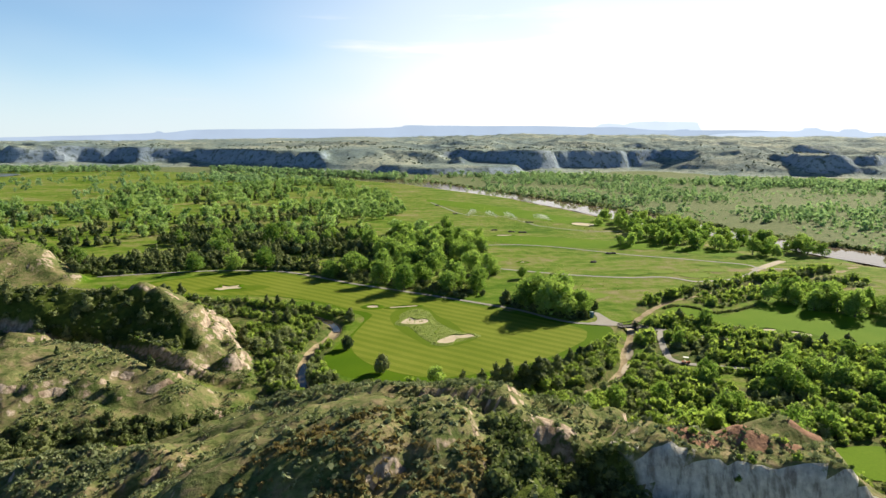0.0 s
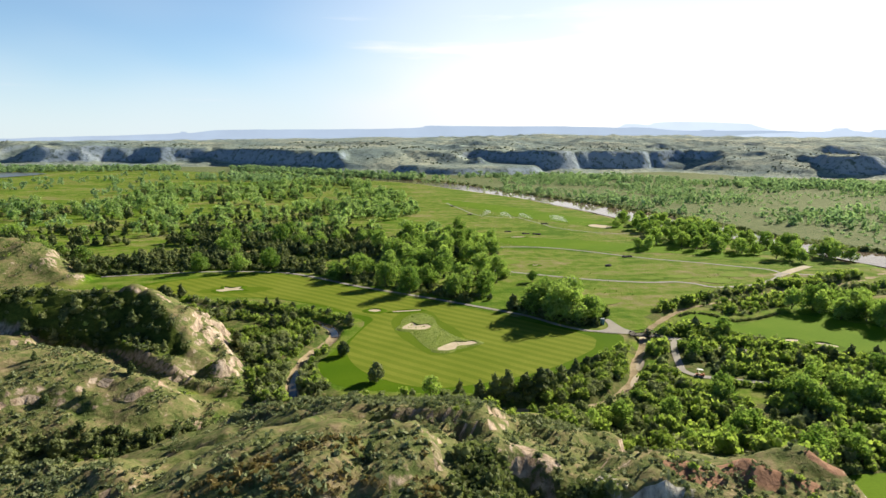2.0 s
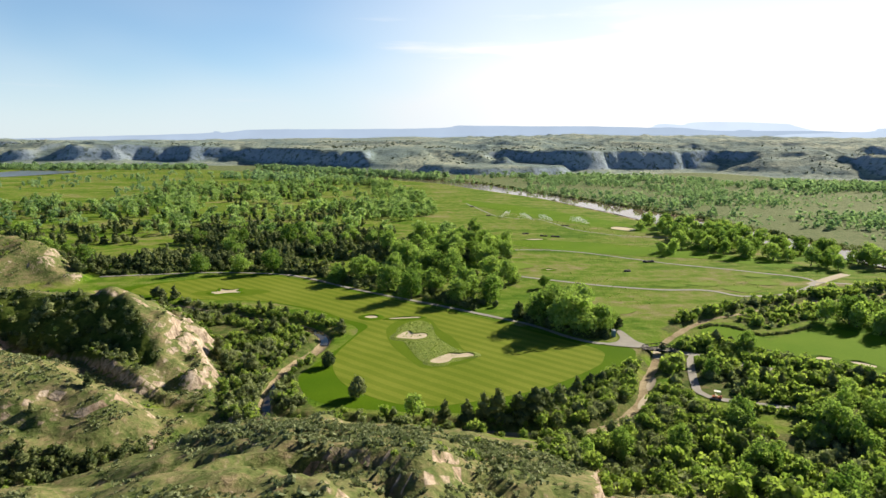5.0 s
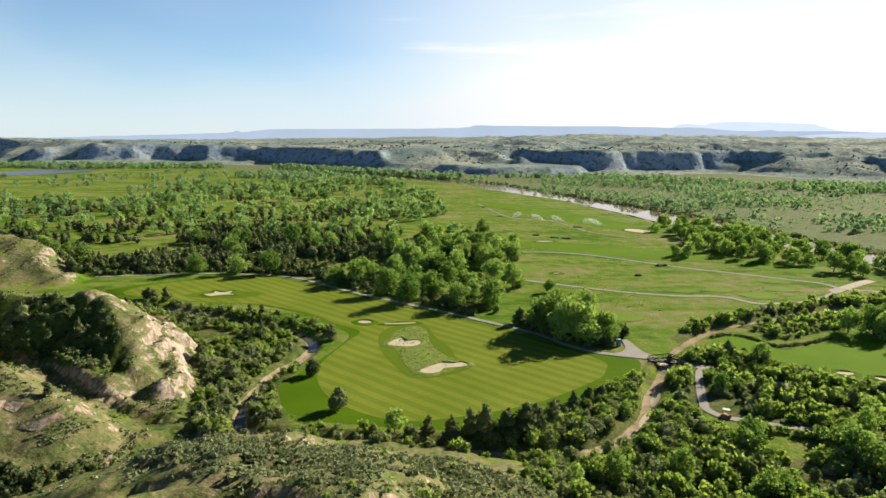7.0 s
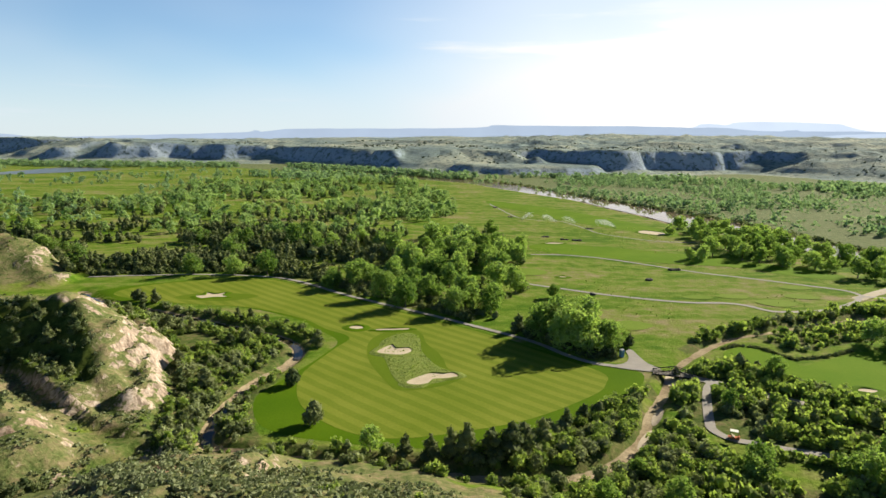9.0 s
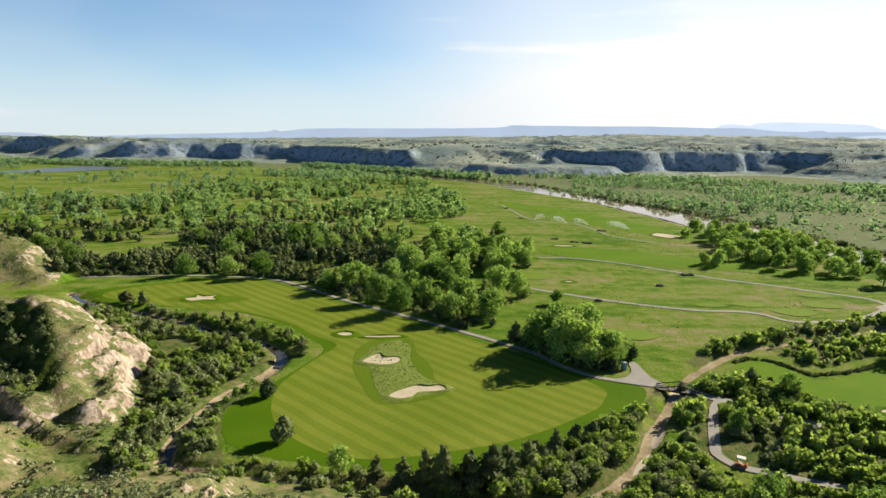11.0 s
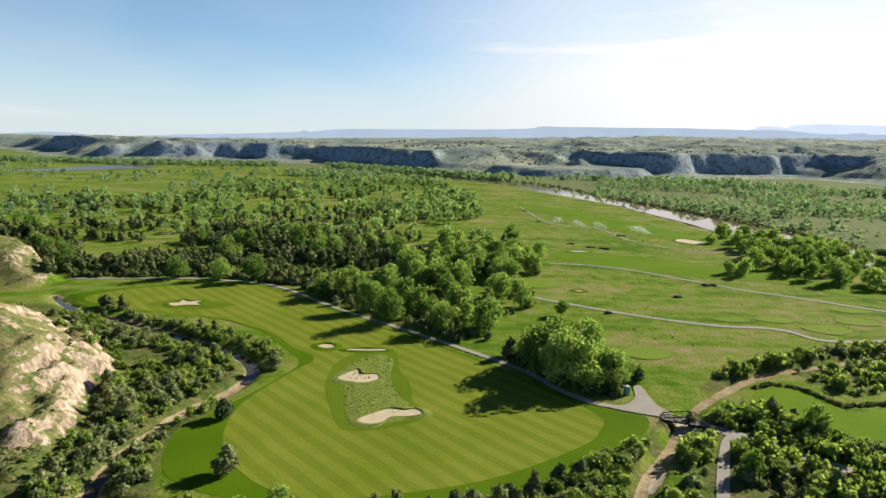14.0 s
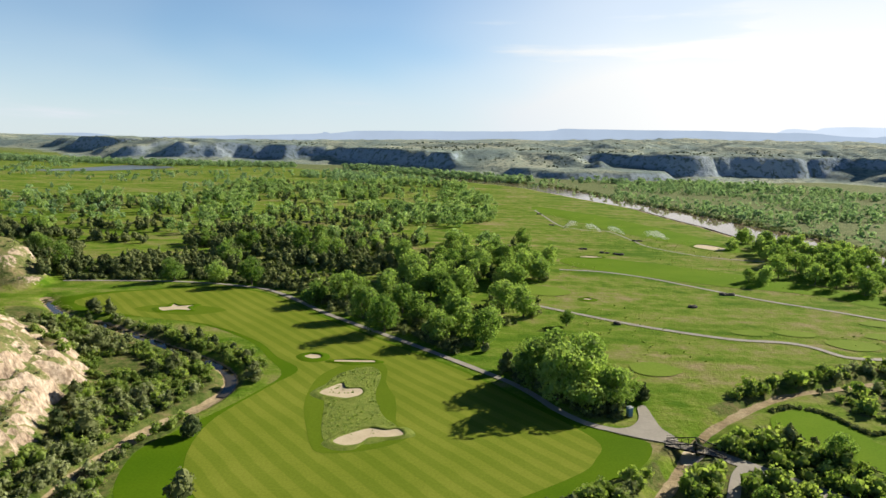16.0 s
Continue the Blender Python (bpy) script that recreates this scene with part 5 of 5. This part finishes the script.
    for x, y, s in [(87, 129, 0.75), (71, 131, 0.6), (84, 133, 0.55), (52, 137, 0.5), (47, 117, 0.45), (57, 109, 0.5), (62, 104, 0.45), (92, 122, 0.6)]:
        cottonwoods.plant(x, y, s)


build_thickets()


def steepness(p):
    x, y = p[:, 0], p[:, 1]
    return np.hypot(land(x + 1, y) - land(x - 1, y), land(x, y + 1) - land(x, y - 1)) / 2


def build_upland_plants():
    rng = np.random.RandomState(15)
    area = [(-165, 50), (-60, 38), (20, 42), (45, 70), (20, 110), (-10, 126), (-50, 136), (-72, 176), (-84, 192), (-160, 208)]
    p = np.vstack([scatter(area, 0.85, 21), scatter([(-270, 250), (-190, 256), (-165, 278), (-178, 300), (-250, 322)], 1.5, 29)])
    dens = fbm(p[:, 0] / 12, p[:, 1] / 12, 4, 71)
    p = p[dens + 0.16 * (rng.rand(len(p)) - 0.5) > 0.50]
    p = p[steepness(p) < 0.62]
    merged("sagebrush", "grey-green sagebrush clumps scattered over the ridges", "shrubs", SAGE_LOW, p, 0.28 + 0.62 * rng.rand(len(p)) ** 2, M_SAGE, 0.05)
    thick = np.vstack([scatter([(-128, 96), (-98, 103), (-80, 100), (-76, 92), (-84, 80), (-100, 72), (-136, 78)], 0.75, 93), scatter([(-52, 110), (-40, 104), (-36, 90), (-44, 84), (-56, 96), (-66, 120), (-60, 126)], 0.75, 94),
                       scatter([(-58, 122), (-36, 127), (-6, 118), (4, 102), (-6, 84), (-20, 76), (-34, 76), (-46, 92)], 0.85, 96)])
    thick = thick[fbm(thick[:, 0] / 6, thick[:, 1] / 6, 3, 95) > 0.42]
    merged("tall_sagebrush", "thick silvery green sagebrush on the ridge back", "shrubs", SAGE_LOW, thick, 0.4 + 0.5 * rng.rand(len(thick)), M_SAGE, 0.05)
    p = np.vstack([scatter(area, 4.2, 22), scatter([(-270, 250), (-190, 256), (-165, 278), (-178, 300), (-250, 322)], 3.0, 33)])
    p = p[fbm(p[:, 0] / 15, p[:, 1] / 15, 3, 73) > 0.62]
    merged("ridge_shrubs", "low green shrubs in the hollows of the ridges", "shrubs", SHRUB_LOW, p, 0.2 + 0.35 * rng.rand(len(p)), M_SHRUB)
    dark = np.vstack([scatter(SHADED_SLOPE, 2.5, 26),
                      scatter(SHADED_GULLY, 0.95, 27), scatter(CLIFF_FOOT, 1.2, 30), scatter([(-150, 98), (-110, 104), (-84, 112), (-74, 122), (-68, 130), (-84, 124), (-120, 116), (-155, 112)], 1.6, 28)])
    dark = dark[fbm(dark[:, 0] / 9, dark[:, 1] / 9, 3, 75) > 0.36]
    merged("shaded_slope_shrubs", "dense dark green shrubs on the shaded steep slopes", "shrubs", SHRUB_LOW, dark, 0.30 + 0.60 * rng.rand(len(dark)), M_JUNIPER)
    brush = scatter([(-64, 54), (-52, 58), (-38, 60), (-32, 60), (-30, 55), (-31, 44), (-46, 44), (-60, 46)], 0.62, 91)
    brush = brush[fbm(brush[:, 0] / 5, brush[:, 1] / 5, 3, 92) + 0.2 * (rng.rand(len(brush)) - 0.5) > 0.45]
    merged("rusty_brush", "low rusty brown brush on the ridge side", "shrubs", SAGE_LOW, brush, 0.25 + 0.55 * rng.rand(len(brush)) ** 2, M_BRUSH, 0.05)
    gully = scatter([(-150, 96), (-110, 104), (-84, 112), (-76, 120), (-90, 120), (-120, 112), (-155, 108)], 4.5, 23)
    shade = scatter([(-160, 176), (-110, 172), (-92, 162), (-86, 166), (-98, 178), (-140, 184), (-165, 186)], 5.2, 24)
    for q in np.vstack([gully, shade]):
        if rng.rand() < 0.7 and junipers.count < 325:
            junipers.plant(q[0], q[1], 0.4 + 0.45 * rng.rand())
    for x, y, s in [(-37.5, 57, 0.36), (-105, 129, 0.45), (-98, 131, 0.4), (-112, 140, 0.35), (-76, 65, 0.4), (-92, 141, 0.5)]:
        junipers.plant(x, y, s)


build_upland_plants()


def build_far_woods():
    rng = np.random.RandomState(25)
    plain_r = [(250, 350), (244, 450), (218, 590), (120, 830), (45, 970), (100, 1080), (400, 1120), (800, 920), (1100, 700), (800, 400), (400, 200)]
    p = scatter(plain_r, 10, 31)
    p = p[fbm(p[:, 0] / 120, p[:, 1] / 70, 4, 81) > 0.55 - 0.06 * sstep(500, 900, np.hypot(p[:, 0], p[:, 1] - 100))]
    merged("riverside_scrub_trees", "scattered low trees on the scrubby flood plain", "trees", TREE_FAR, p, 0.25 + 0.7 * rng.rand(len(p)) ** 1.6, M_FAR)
    p = scatter(plain_r, 9, 35)
    p = p[fbm(p[:, 0] / 40, p[:, 1] / 40, 3, 85) > 0.52]
    p = p[np.hypot(p[:, 0] - 250, p[:, 1] - 350) < 480]
    merged("flood_plain_shrubs", "dull green low shrubs across the flood plain", "shrubs", SAGE_LOW, p, 1.2 + 1.8 * rng.rand(len(p)), M_FAR)
    belts = [([(-330, 1300), (-130, 1140), (40, 1015), (70, 1050), (-110, 1190), (-290, 1350)], 9), ([(-1500, 1420), (-900, 1300), (-420, 1330), (-400, 1260), (-660, 1190), (-980, 1190), (-1500, 1260)], 12),
             ([(480, 860), (900, 640), (1150, 760), (640, 980)], 15), ([(100, 1090), (360, 1150), (520, 1020), (420, 960), (200, 1040)], 17), ([(-260, 1100), (-130, 1020), (-60, 900), (-160, 880), (-330, 1010)], 14)]
    pts = np.vstack([scatter(b, s, 40 + k) for k, (b, s) in enumerate(belts)])
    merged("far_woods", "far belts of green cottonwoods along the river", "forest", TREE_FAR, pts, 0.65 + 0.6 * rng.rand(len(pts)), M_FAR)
    p = scatter([(-900, 500), (-330, 430), (-240, 430), (-300, 700), (-330, 1010), (-420, 1240), (-900, 1230)], 22, 47)
    p = p[fbm(p[:, 0] / 80, p[:, 1] / 80, 3, 87) > 0.52]
    p = p[poly_distance(p[:, 0], p[:, 1], POND) < -10]
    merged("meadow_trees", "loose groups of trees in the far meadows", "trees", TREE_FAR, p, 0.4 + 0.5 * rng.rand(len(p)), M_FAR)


build_far_woods()


def build_bluff_plants():
    rng = np.random.RandomState(55)
    p = scatter([(-1300, 1700), (-700, 1650), (-400, 1400), (0, 1130), (350, 1130), (700, 960), (1100, 860), (1300, 1300), (700, 1750), (-300, 2000), (-1300, 2200)], 17, 56)
    p = p[fbm(p[:, 0] / 75, p[:, 1] / 75, 4, 95) > 0.55]
    d, _, side = line_distance(p[:, 0], p[:, 1], BLUFF_LINE)
    p = p[(d * side + bluff_warp(p[:, 0], p[:, 1])) > -5]
    merged("bluff_shrubs", "dark junipers dotted over the far bluffs", "shrubs", BLUFF_SHRUB, p, 0.5 + 0.9 * rng.rand(len(p)) ** 2, M_FAR_DARK, 0.4, far_land)


build_bluff_plants()


def build_field_plants():
    rng = np.random.RandomState(35)
    bank = np.vstack([FAR_BANK[k] + np.array([3.0, 2.0]) + rng.normal(size=(9, 2)) * (2.0, 4.0) for k in range(12, len(FAR_BANK) - 8)])
    merged("river_bank_scrub", "dark scrub along the cut river bank", "shrubs", SAGE_LOW, bank, 1.6 + 1.6 * rng.rand(len(bank)), M_JUNIPER)
    field = [(56, 205), (52, 215), (42, 250), (34, 290), (44, 345), (40, 440), (25, 520), (60, 640), (150, 470), (140, 400), (200, 310), (230, 270), (160, 262), (110, 236), (80, 222)]
    p = clear_of(scatter(field, 3.6, 36), 2, 4)
    p = p[fbm(p[:, 0] / 22, p[:, 1] / 22, 4, 91) > 0.56]
    q = scatter(NATIVE_EDGE, 0.9, 37)
    q = q[fbm(q[:, 0] / 3, q[:, 1] / 3, 3, 93) > 0.47]
    merged("native_tufts", "rank green tufts in the uncut grass island", "grass", SAGE_LOW, q, 0.25 + 0.4 * rng.rand(len(q)), M_SHRUB, 0.0)
    merged("field_tufts", "darker weedy tufts in the open field", "grass", SAGE_LOW, p, 0.25 + 0.6 * rng.rand(len(p)) ** 2, M_SHRUB, 0.1)


build_field_plants()


# ------------------------------------------------------------ built things
def bar(bm, a, b, w, h):
    """A straight square bar between two points."""
    a, b = Vector(a), Vector(b)
    q = (b - a).to_track_quat("Y", "Z")
    L = (b - a).length
    vs = [bm.verts.new(a + q @ Vector((sx * w / 2, y, sz * h / 2))) for y in (0, L) for sx, sz in ((-1, -1), (1, -1), (1, 1), (-1, 1))]
    for f in ((3, 2, 1, 0), (4, 5, 6, 7), (0, 1, 5, 4), (1, 2, 6, 5), (2, 3, 7, 6), (3, 0, 4, 7)):
        bm.faces.new([vs[i] for i in f])


def box(bm, x0, y0, z0, x1, y1, z1, bevel=0.0):
    vs = [bm.verts.new((x, y, z)) for z in (z0, z1) for x, y in ((x0, y0), (x1, y0), (x1, y1), (x0, y1))]
    fs = [bm.faces.new([vs[i] for i in f]) for f in ((3, 2, 1, 0), (4, 5, 6, 7), (0, 1, 5, 4), (1, 2, 6, 5), (2, 3, 7, 6), (3, 0, 4, 7))]
    if bevel:
        bmesh.ops.bevel(bm, geom=list({e for f in fs for e in f.edges}), offset=bevel, segments=2, affect="EDGES")


def part_bar(name, a, b, w, h, parent, material):
    bm = bmesh.new()
    bar(bm, a, b, w, h)
    return part(name, bm, parent, "", material)


def build_bridge():
    thing = tagged(new("footbridge"), "black steel king-post truss cart bridge over the creek", "bridge")
    a, b = Vector((50.2, 187.4)), Vector((60.8, 183.9))
    L = (b - a).length
    thing.matrix_basis = Matrix.LocRotScale(((a.x + b.x) / 2, (a.y + b.y) / 2, 0.25), Euler((0, 0, math.atan2(b.y - a.y, b.x - a.x))), None)
    W, H = 1.45, 1.75
    deck = part("deck", bmesh.new(), thing, "", M_STEEL)
    bm = bmesh.new()
    for y in (-W + 0.1, 0, W - 0.1):
        bar(bm, (-L / 2, y, -0.16), (L / 2, y, -0.16), 0.14, 0.24)
    bm.to_mesh(deck.data)
    bm.free()
    plank = bmesh.new()
    box(plank, -0.14, -W, -0.035, 0.14, W, 0.035, 0.008)
    me = bpy.data.meshes.new("plank")
    plank.to_mesh(me)
    plank.free()
    me.materials.append(M_DECK)
    n = int(L / 0.30)
    for k in range(n):
        p = part("plank", me, deck)
        p.location = (-L / 2 + (k + 0.5) * L / n, 0, 0.002 * (k % 3))
    for side in (-1, 1):
        y = side * (W + 0.08)
        truss = part("truss", bmesh.new(), thing, "", M_STEEL)
        bm = bmesh.new()
        bar(bm, (-L / 2, y, 0.0), (L / 2, y, 0.0), 0.14, 0.18)
        bm.to_mesh(truss.data)
        bm.free()
        part_bar("top_chord", (-L / 2, y, 0.35), (0, y, H), 0.13, 0.16, truss, M_STEEL)
        part_bar("top_chord", (0, y, H), (L / 2, y, 0.35), 0.13, 0.16, truss, M_STEEL)
        for k in range(-4, 5):
            x = k * L / 8
            top = H - abs(x) / (L / 2) * (H - 0.35)
            part_bar("post", (x, y, 0.0), (x, y, top), 0.09 + 0.05 * (k == 0), 0.09, truss, M_STEEL)
            if k:
                x2 = (abs(k) - 1) * L / 8 * (1 if k > 0 else -1)
                top2 = H - abs(x2) / (L / 2) * (H - 0.35)
                part_bar("brace", (x, y, 0.05), (x2, y, top2 - 0.05), 0.06, 0.06, truss, M_STEEL)
        part_bar("handrail", (-L / 2, y - side * 0.1, 1.0), (L / 2, y - side * 0.1, 1.0), 0.05, 0.05, truss, M_STEEL)
    part_bar("cross_beam", (0, -W - 0.08, H), (0, W + 0.08, H), 0.12, 0.14, thing, M_STEEL)
    bank = plain("bridge_concrete", (0.34, 0.32, 0.29), (0.48, 0.45, 0.41), 0.6)
    for side in (-1, 1):
        bm = bmesh.new()
        box(bm, side * (L / 2 + 0.15) - 0.45, -W - 0.4, -2.6, side * (L / 2 + 0.15) + 0.45, W + 0.4, -0.30, 0.05)
        part("abutment", bm, thing, "grey concrete abutment", bank)


build_bridge()


def build_creek_flats():
    pale = plain("pale_dried_silt", (0.42, 0.35, 0.27), (0.58, 0.51, 0.42), 0.5, bump=0.3, dist=0.05)
    for pts in ([(52, 182), (53.5, 187), (56, 190.5), (58.5, 189.5), (57.5, 185), (55, 181.5)], [(40, 158.5), (41, 162), (44, 166.5), (45.4, 167), (44, 163), (42, 159.5)], [(33, 148), (35, 152), (38.4, 156), (39, 155), (36.6, 151), (34.4, 147.6)]):
        tagged(new("silt_flat", draped("silt_flat", curve_points(pts, True, 5), lambda x, y: np.maximum(land(x, y), -1.9) + 0.06, pale, 1.2)), "pale dried silt flat in the creek bed", "silt", kind="structure")


build_creek_flats()


def build_golf_cart():
    thing = tagged(new("golf_cart"), "small orange golf cart with a white roof on the service road", "vehicle")
    thing.matrix_basis = Matrix.LocRotScale((54.0, 149.9, float(turf(54.0, 149.9)) + 0.17), Euler((0, 0, radians(-28))), None)
    paint = plain("orange_cart_paint", (0.45, 0.13, 0.05), (0.55, 0.18, 0.08), 2, rough=0.35, bump=0.02)
    white = plain("white_cart_roof", (0.74, 0.74, 0.72), (0.82, 0.82, 0.80), 2, rough=0.45, bump=0.02)
    seat_m = plain("beige_seat_vinyl", (0.42, 0.36, 0.28), (0.50, 0.44, 0.35), 4, rough=0.6, bump=0.05)
    tyre_m = plain("black_tyre_rubber", (0.015, 0.015, 0.015), (0.03, 0.03, 0.03), 6)
    bm = bmesh.new()
    box(bm, -1.15, -0.58, 0.22, 1.15, 0.58, 0.48, 0.06)
    body = part("body", bm, thing, "", paint)
    bm = bmesh.new()
    box(bm, 0.72, -0.55, 0.46, 1.15, 0.55, 0.80, 0.10)
    part("front_cowl", bm, thing, "", paint)
    bm = bmesh.new()
    box(bm, -0.42, -0.52, 0.46, 0.12, 0.52, 0.72, 0.05)
    part("seat", bm, thing, "", seat_m)
    bm = bmesh.new()
    box(bm, -0.50, -0.52, 0.70, -0.38, 0.52, 1.08, 0.04)
    part("seat_back", bm, thing, "", seat_m)
    bm = bmesh.new()
    box(bm, -0.85, -0.60, 1.80, 0.75, 0.60, 1.88, 0.035)
    part("roof", bm, thing, "white flat roof", white)
    for x0, x1 in ((-0.75, -0.75), (1.0, 0.66)):
        for y in (-0.52, 0.52):
            part_bar("roof_post", (x0, y, 0.5), (x1, y, 1.81), 0.04, 0.04, thing, M_STEEL)
    for x in (-0.75, 0.78):
        for y in (-0.52, 0.52):
            bm = bmesh.new()
            bmesh.ops.create_cone(bm, cap_ends=True, segments=18, radius1=0.23, radius2=0.23, depth=0.2)
            bmesh.ops.bevel(bm, geom=bm.edges[:], offset=0.03, segments=2, affect="EDGES")
            w = part("wheel", bm, thing, "", tyre_m)
            w.matrix_basis = pose(x, y, 0.08, 90)
            bm = bmesh.new()
            bmesh.ops.create_cone(bm, cap_ends=True, segments=14, radius1=0.12, radius2=0.10, depth=0.23)
            part("rim", bm, w, "", white)


build_golf_cart()


def build_toilet():
    thing = tagged(new("portable_toilet"), "small blue portable toilet under the trees by the bay", "toilet")
    x, y = 45.2, 199.2
    thing.matrix_basis = Matrix.LocRotScale((x, y, float(turf(x, y)) + 0.10), Euler((0, 0, radians(20))), None)
    blue = plain("blue_plastic", (0.10, 0.22, 0.34), (0.15, 0.29, 0.42), 3, rough=0.5, bump=0.05)
    pale = plain("pale_plastic_roof", (0.55, 0.60, 0.64), (0.64, 0.68, 0.72), 3, rough=0.5, bump=0.05)
    bm = bmesh.new()
    box(bm, -0.55, -0.55, 0.08, 0.55, 0.55, 2.05, 0.04)
    part("cabin", bm, thing, "", blue)
    bm = bmesh.new()
    box(bm, -0.60, -0.60, 0.0, 0.60, 0.60, 0.10, 0.02)
    part("skid", bm, thing, "", blue)
    bm = bmesh.new()
    box(bm, -0.60, -0.60, 2.04, 0.60, 0.60, 2.16, 0.04)
    bmesh.ops.create_cone(bm, cap_ends=True, segments=4, radius1=0.72, radius2=0.2, depth=0.2, matrix=pose(0, 0, 2.24, 0, 0, 45))
    part("roof", bm, thing, "pale translucent roof", pale)
    bm = bmesh.new()
    box(bm, -0.40, -0.59, 0.15, 0.40, -0.54, 1.95, 0.01)
    door = part("door", bm, thing, "", blue)
    part_bar("door_handle", (0.28, -0.60, 0.95), (0.28, -0.60, 1.15), 0.03, 0.03, door, M_STEEL)


build_toilet()


def build_rocks():
    """Heaps of dark boulders in the open field."""
    rng = np.random.RandomState(44)
    stone = plain("dark_field_stone", (0.05, 0.045, 0.045), (0.14, 0.125, 0.12), 0.7, bump=0.8, dist=0.15)
    for x, y, w, n in [(109.7, 323.4, 5.0, 14), (102, 460, 4.5, 12), (63, 421, 5, 9), (80, 408, 6, 11), (74, 411, 5, 8), (89, 300, 3.0, 5), (55.5, 271.5, 1.8, 4), (52, 526, 3.5, 6), (47, 596, 3.5, 6)]:
        thing = tagged(new("rock_pile"), "low heap of dark boulders in the grass", "rocks", "rock heaps in the field")
        thing.location = (x, y, float(land(x, y)))
        for k in range(n):
            bm = bmesh.new()
            bmesh.ops.create_icosphere(bm, subdivisions=2, radius=1)
            r = 0.5 + 0.7 * rng.rand()
            for v in bm.verts:
                v.co *= 1 + 0.35 * (noise.noise(v.co * 1.4 + Vector((k * 3.1, x, y))))
                v.co = Vector((v.co.x * r * 1.2, v.co.y * r, v.co.z * r * 0.65))
            b = part("boulder", bm, thing, "", stone)
            b.location = ((rng.rand() - 0.5) * 2 * w * 0.5, (rng.rand() - 0.5) * w * 0.4, r * 0.25)
            b.rotation_euler = (0, 0, rng.rand() * 6)


build_rocks()


def build_sprinklers():
    """Irrigation heads throwing fans of fine drops."""
    rng = np.random.RandomState(50)
    drops = leaf_material("white_water_drops", (0.85, 0.86, 0.87), (0.95, 0.95, 0.95), (1.0, 1.0, 1.0), 0.5)
    for x, y, turn, reach in [(60, 507, 0.5, 9), (84, 495, 2.7, 10), (98, 486, 2.8, 10), (121, 467, 2.9, 13), (122, 468, 2.6, 10)]:
        thing = tagged(new("sprinkler"), "irrigation sprinkler throwing a white arc of spray", "sprinkler", "field sprinklers")
        thing.location = (x, y, float(land(x, y)) + 0.1)
        bm = bmesh.new()
        bar(bm, (0, 0, -0.2), (0, 0, 0.9), 0.08, 0.08)
        bar(bm, (-0.12, 0, 0.9), (0.25, 0, 1.0), 0.07, 0.07)
        part("riser", bm, thing, "", M_STEEL)
        vs, fs = [], []
        for k in range(520):
            s = rng.rand() ** 0.8
            a = turn + rng.normal() * 0.22
            px = reach * s + rng.normal() * 0.9
            pz = 0.2 + (0.7 + 4.6 * (1 - (1 - 2 * s * 0.62) ** 2)) * (0.3 + 0.7 * rng.rand() ** 0.6)
            p = np.array([px * math.cos(a), px * math.sin(a), max(pz, 0.1)])
            q = 0.04 + 0.07 * rng.rand()
            n = len(vs)
            vs += [p + q * o for o in np.array([(1, 1, 1), (1, -1, -1), (-1, 1, -1), (-1, -1, 1)])]
            fs += [(n, n + 1, n + 2), (n, n + 3, n + 1), (n, n + 2, n + 3), (n + 1, n + 3, n + 2)]
        tagged(part("spray", mesh_of("spray", vs, fs, drops), thing, "fan of fine white water drops"), kind="stuff")


build_sprinklers()
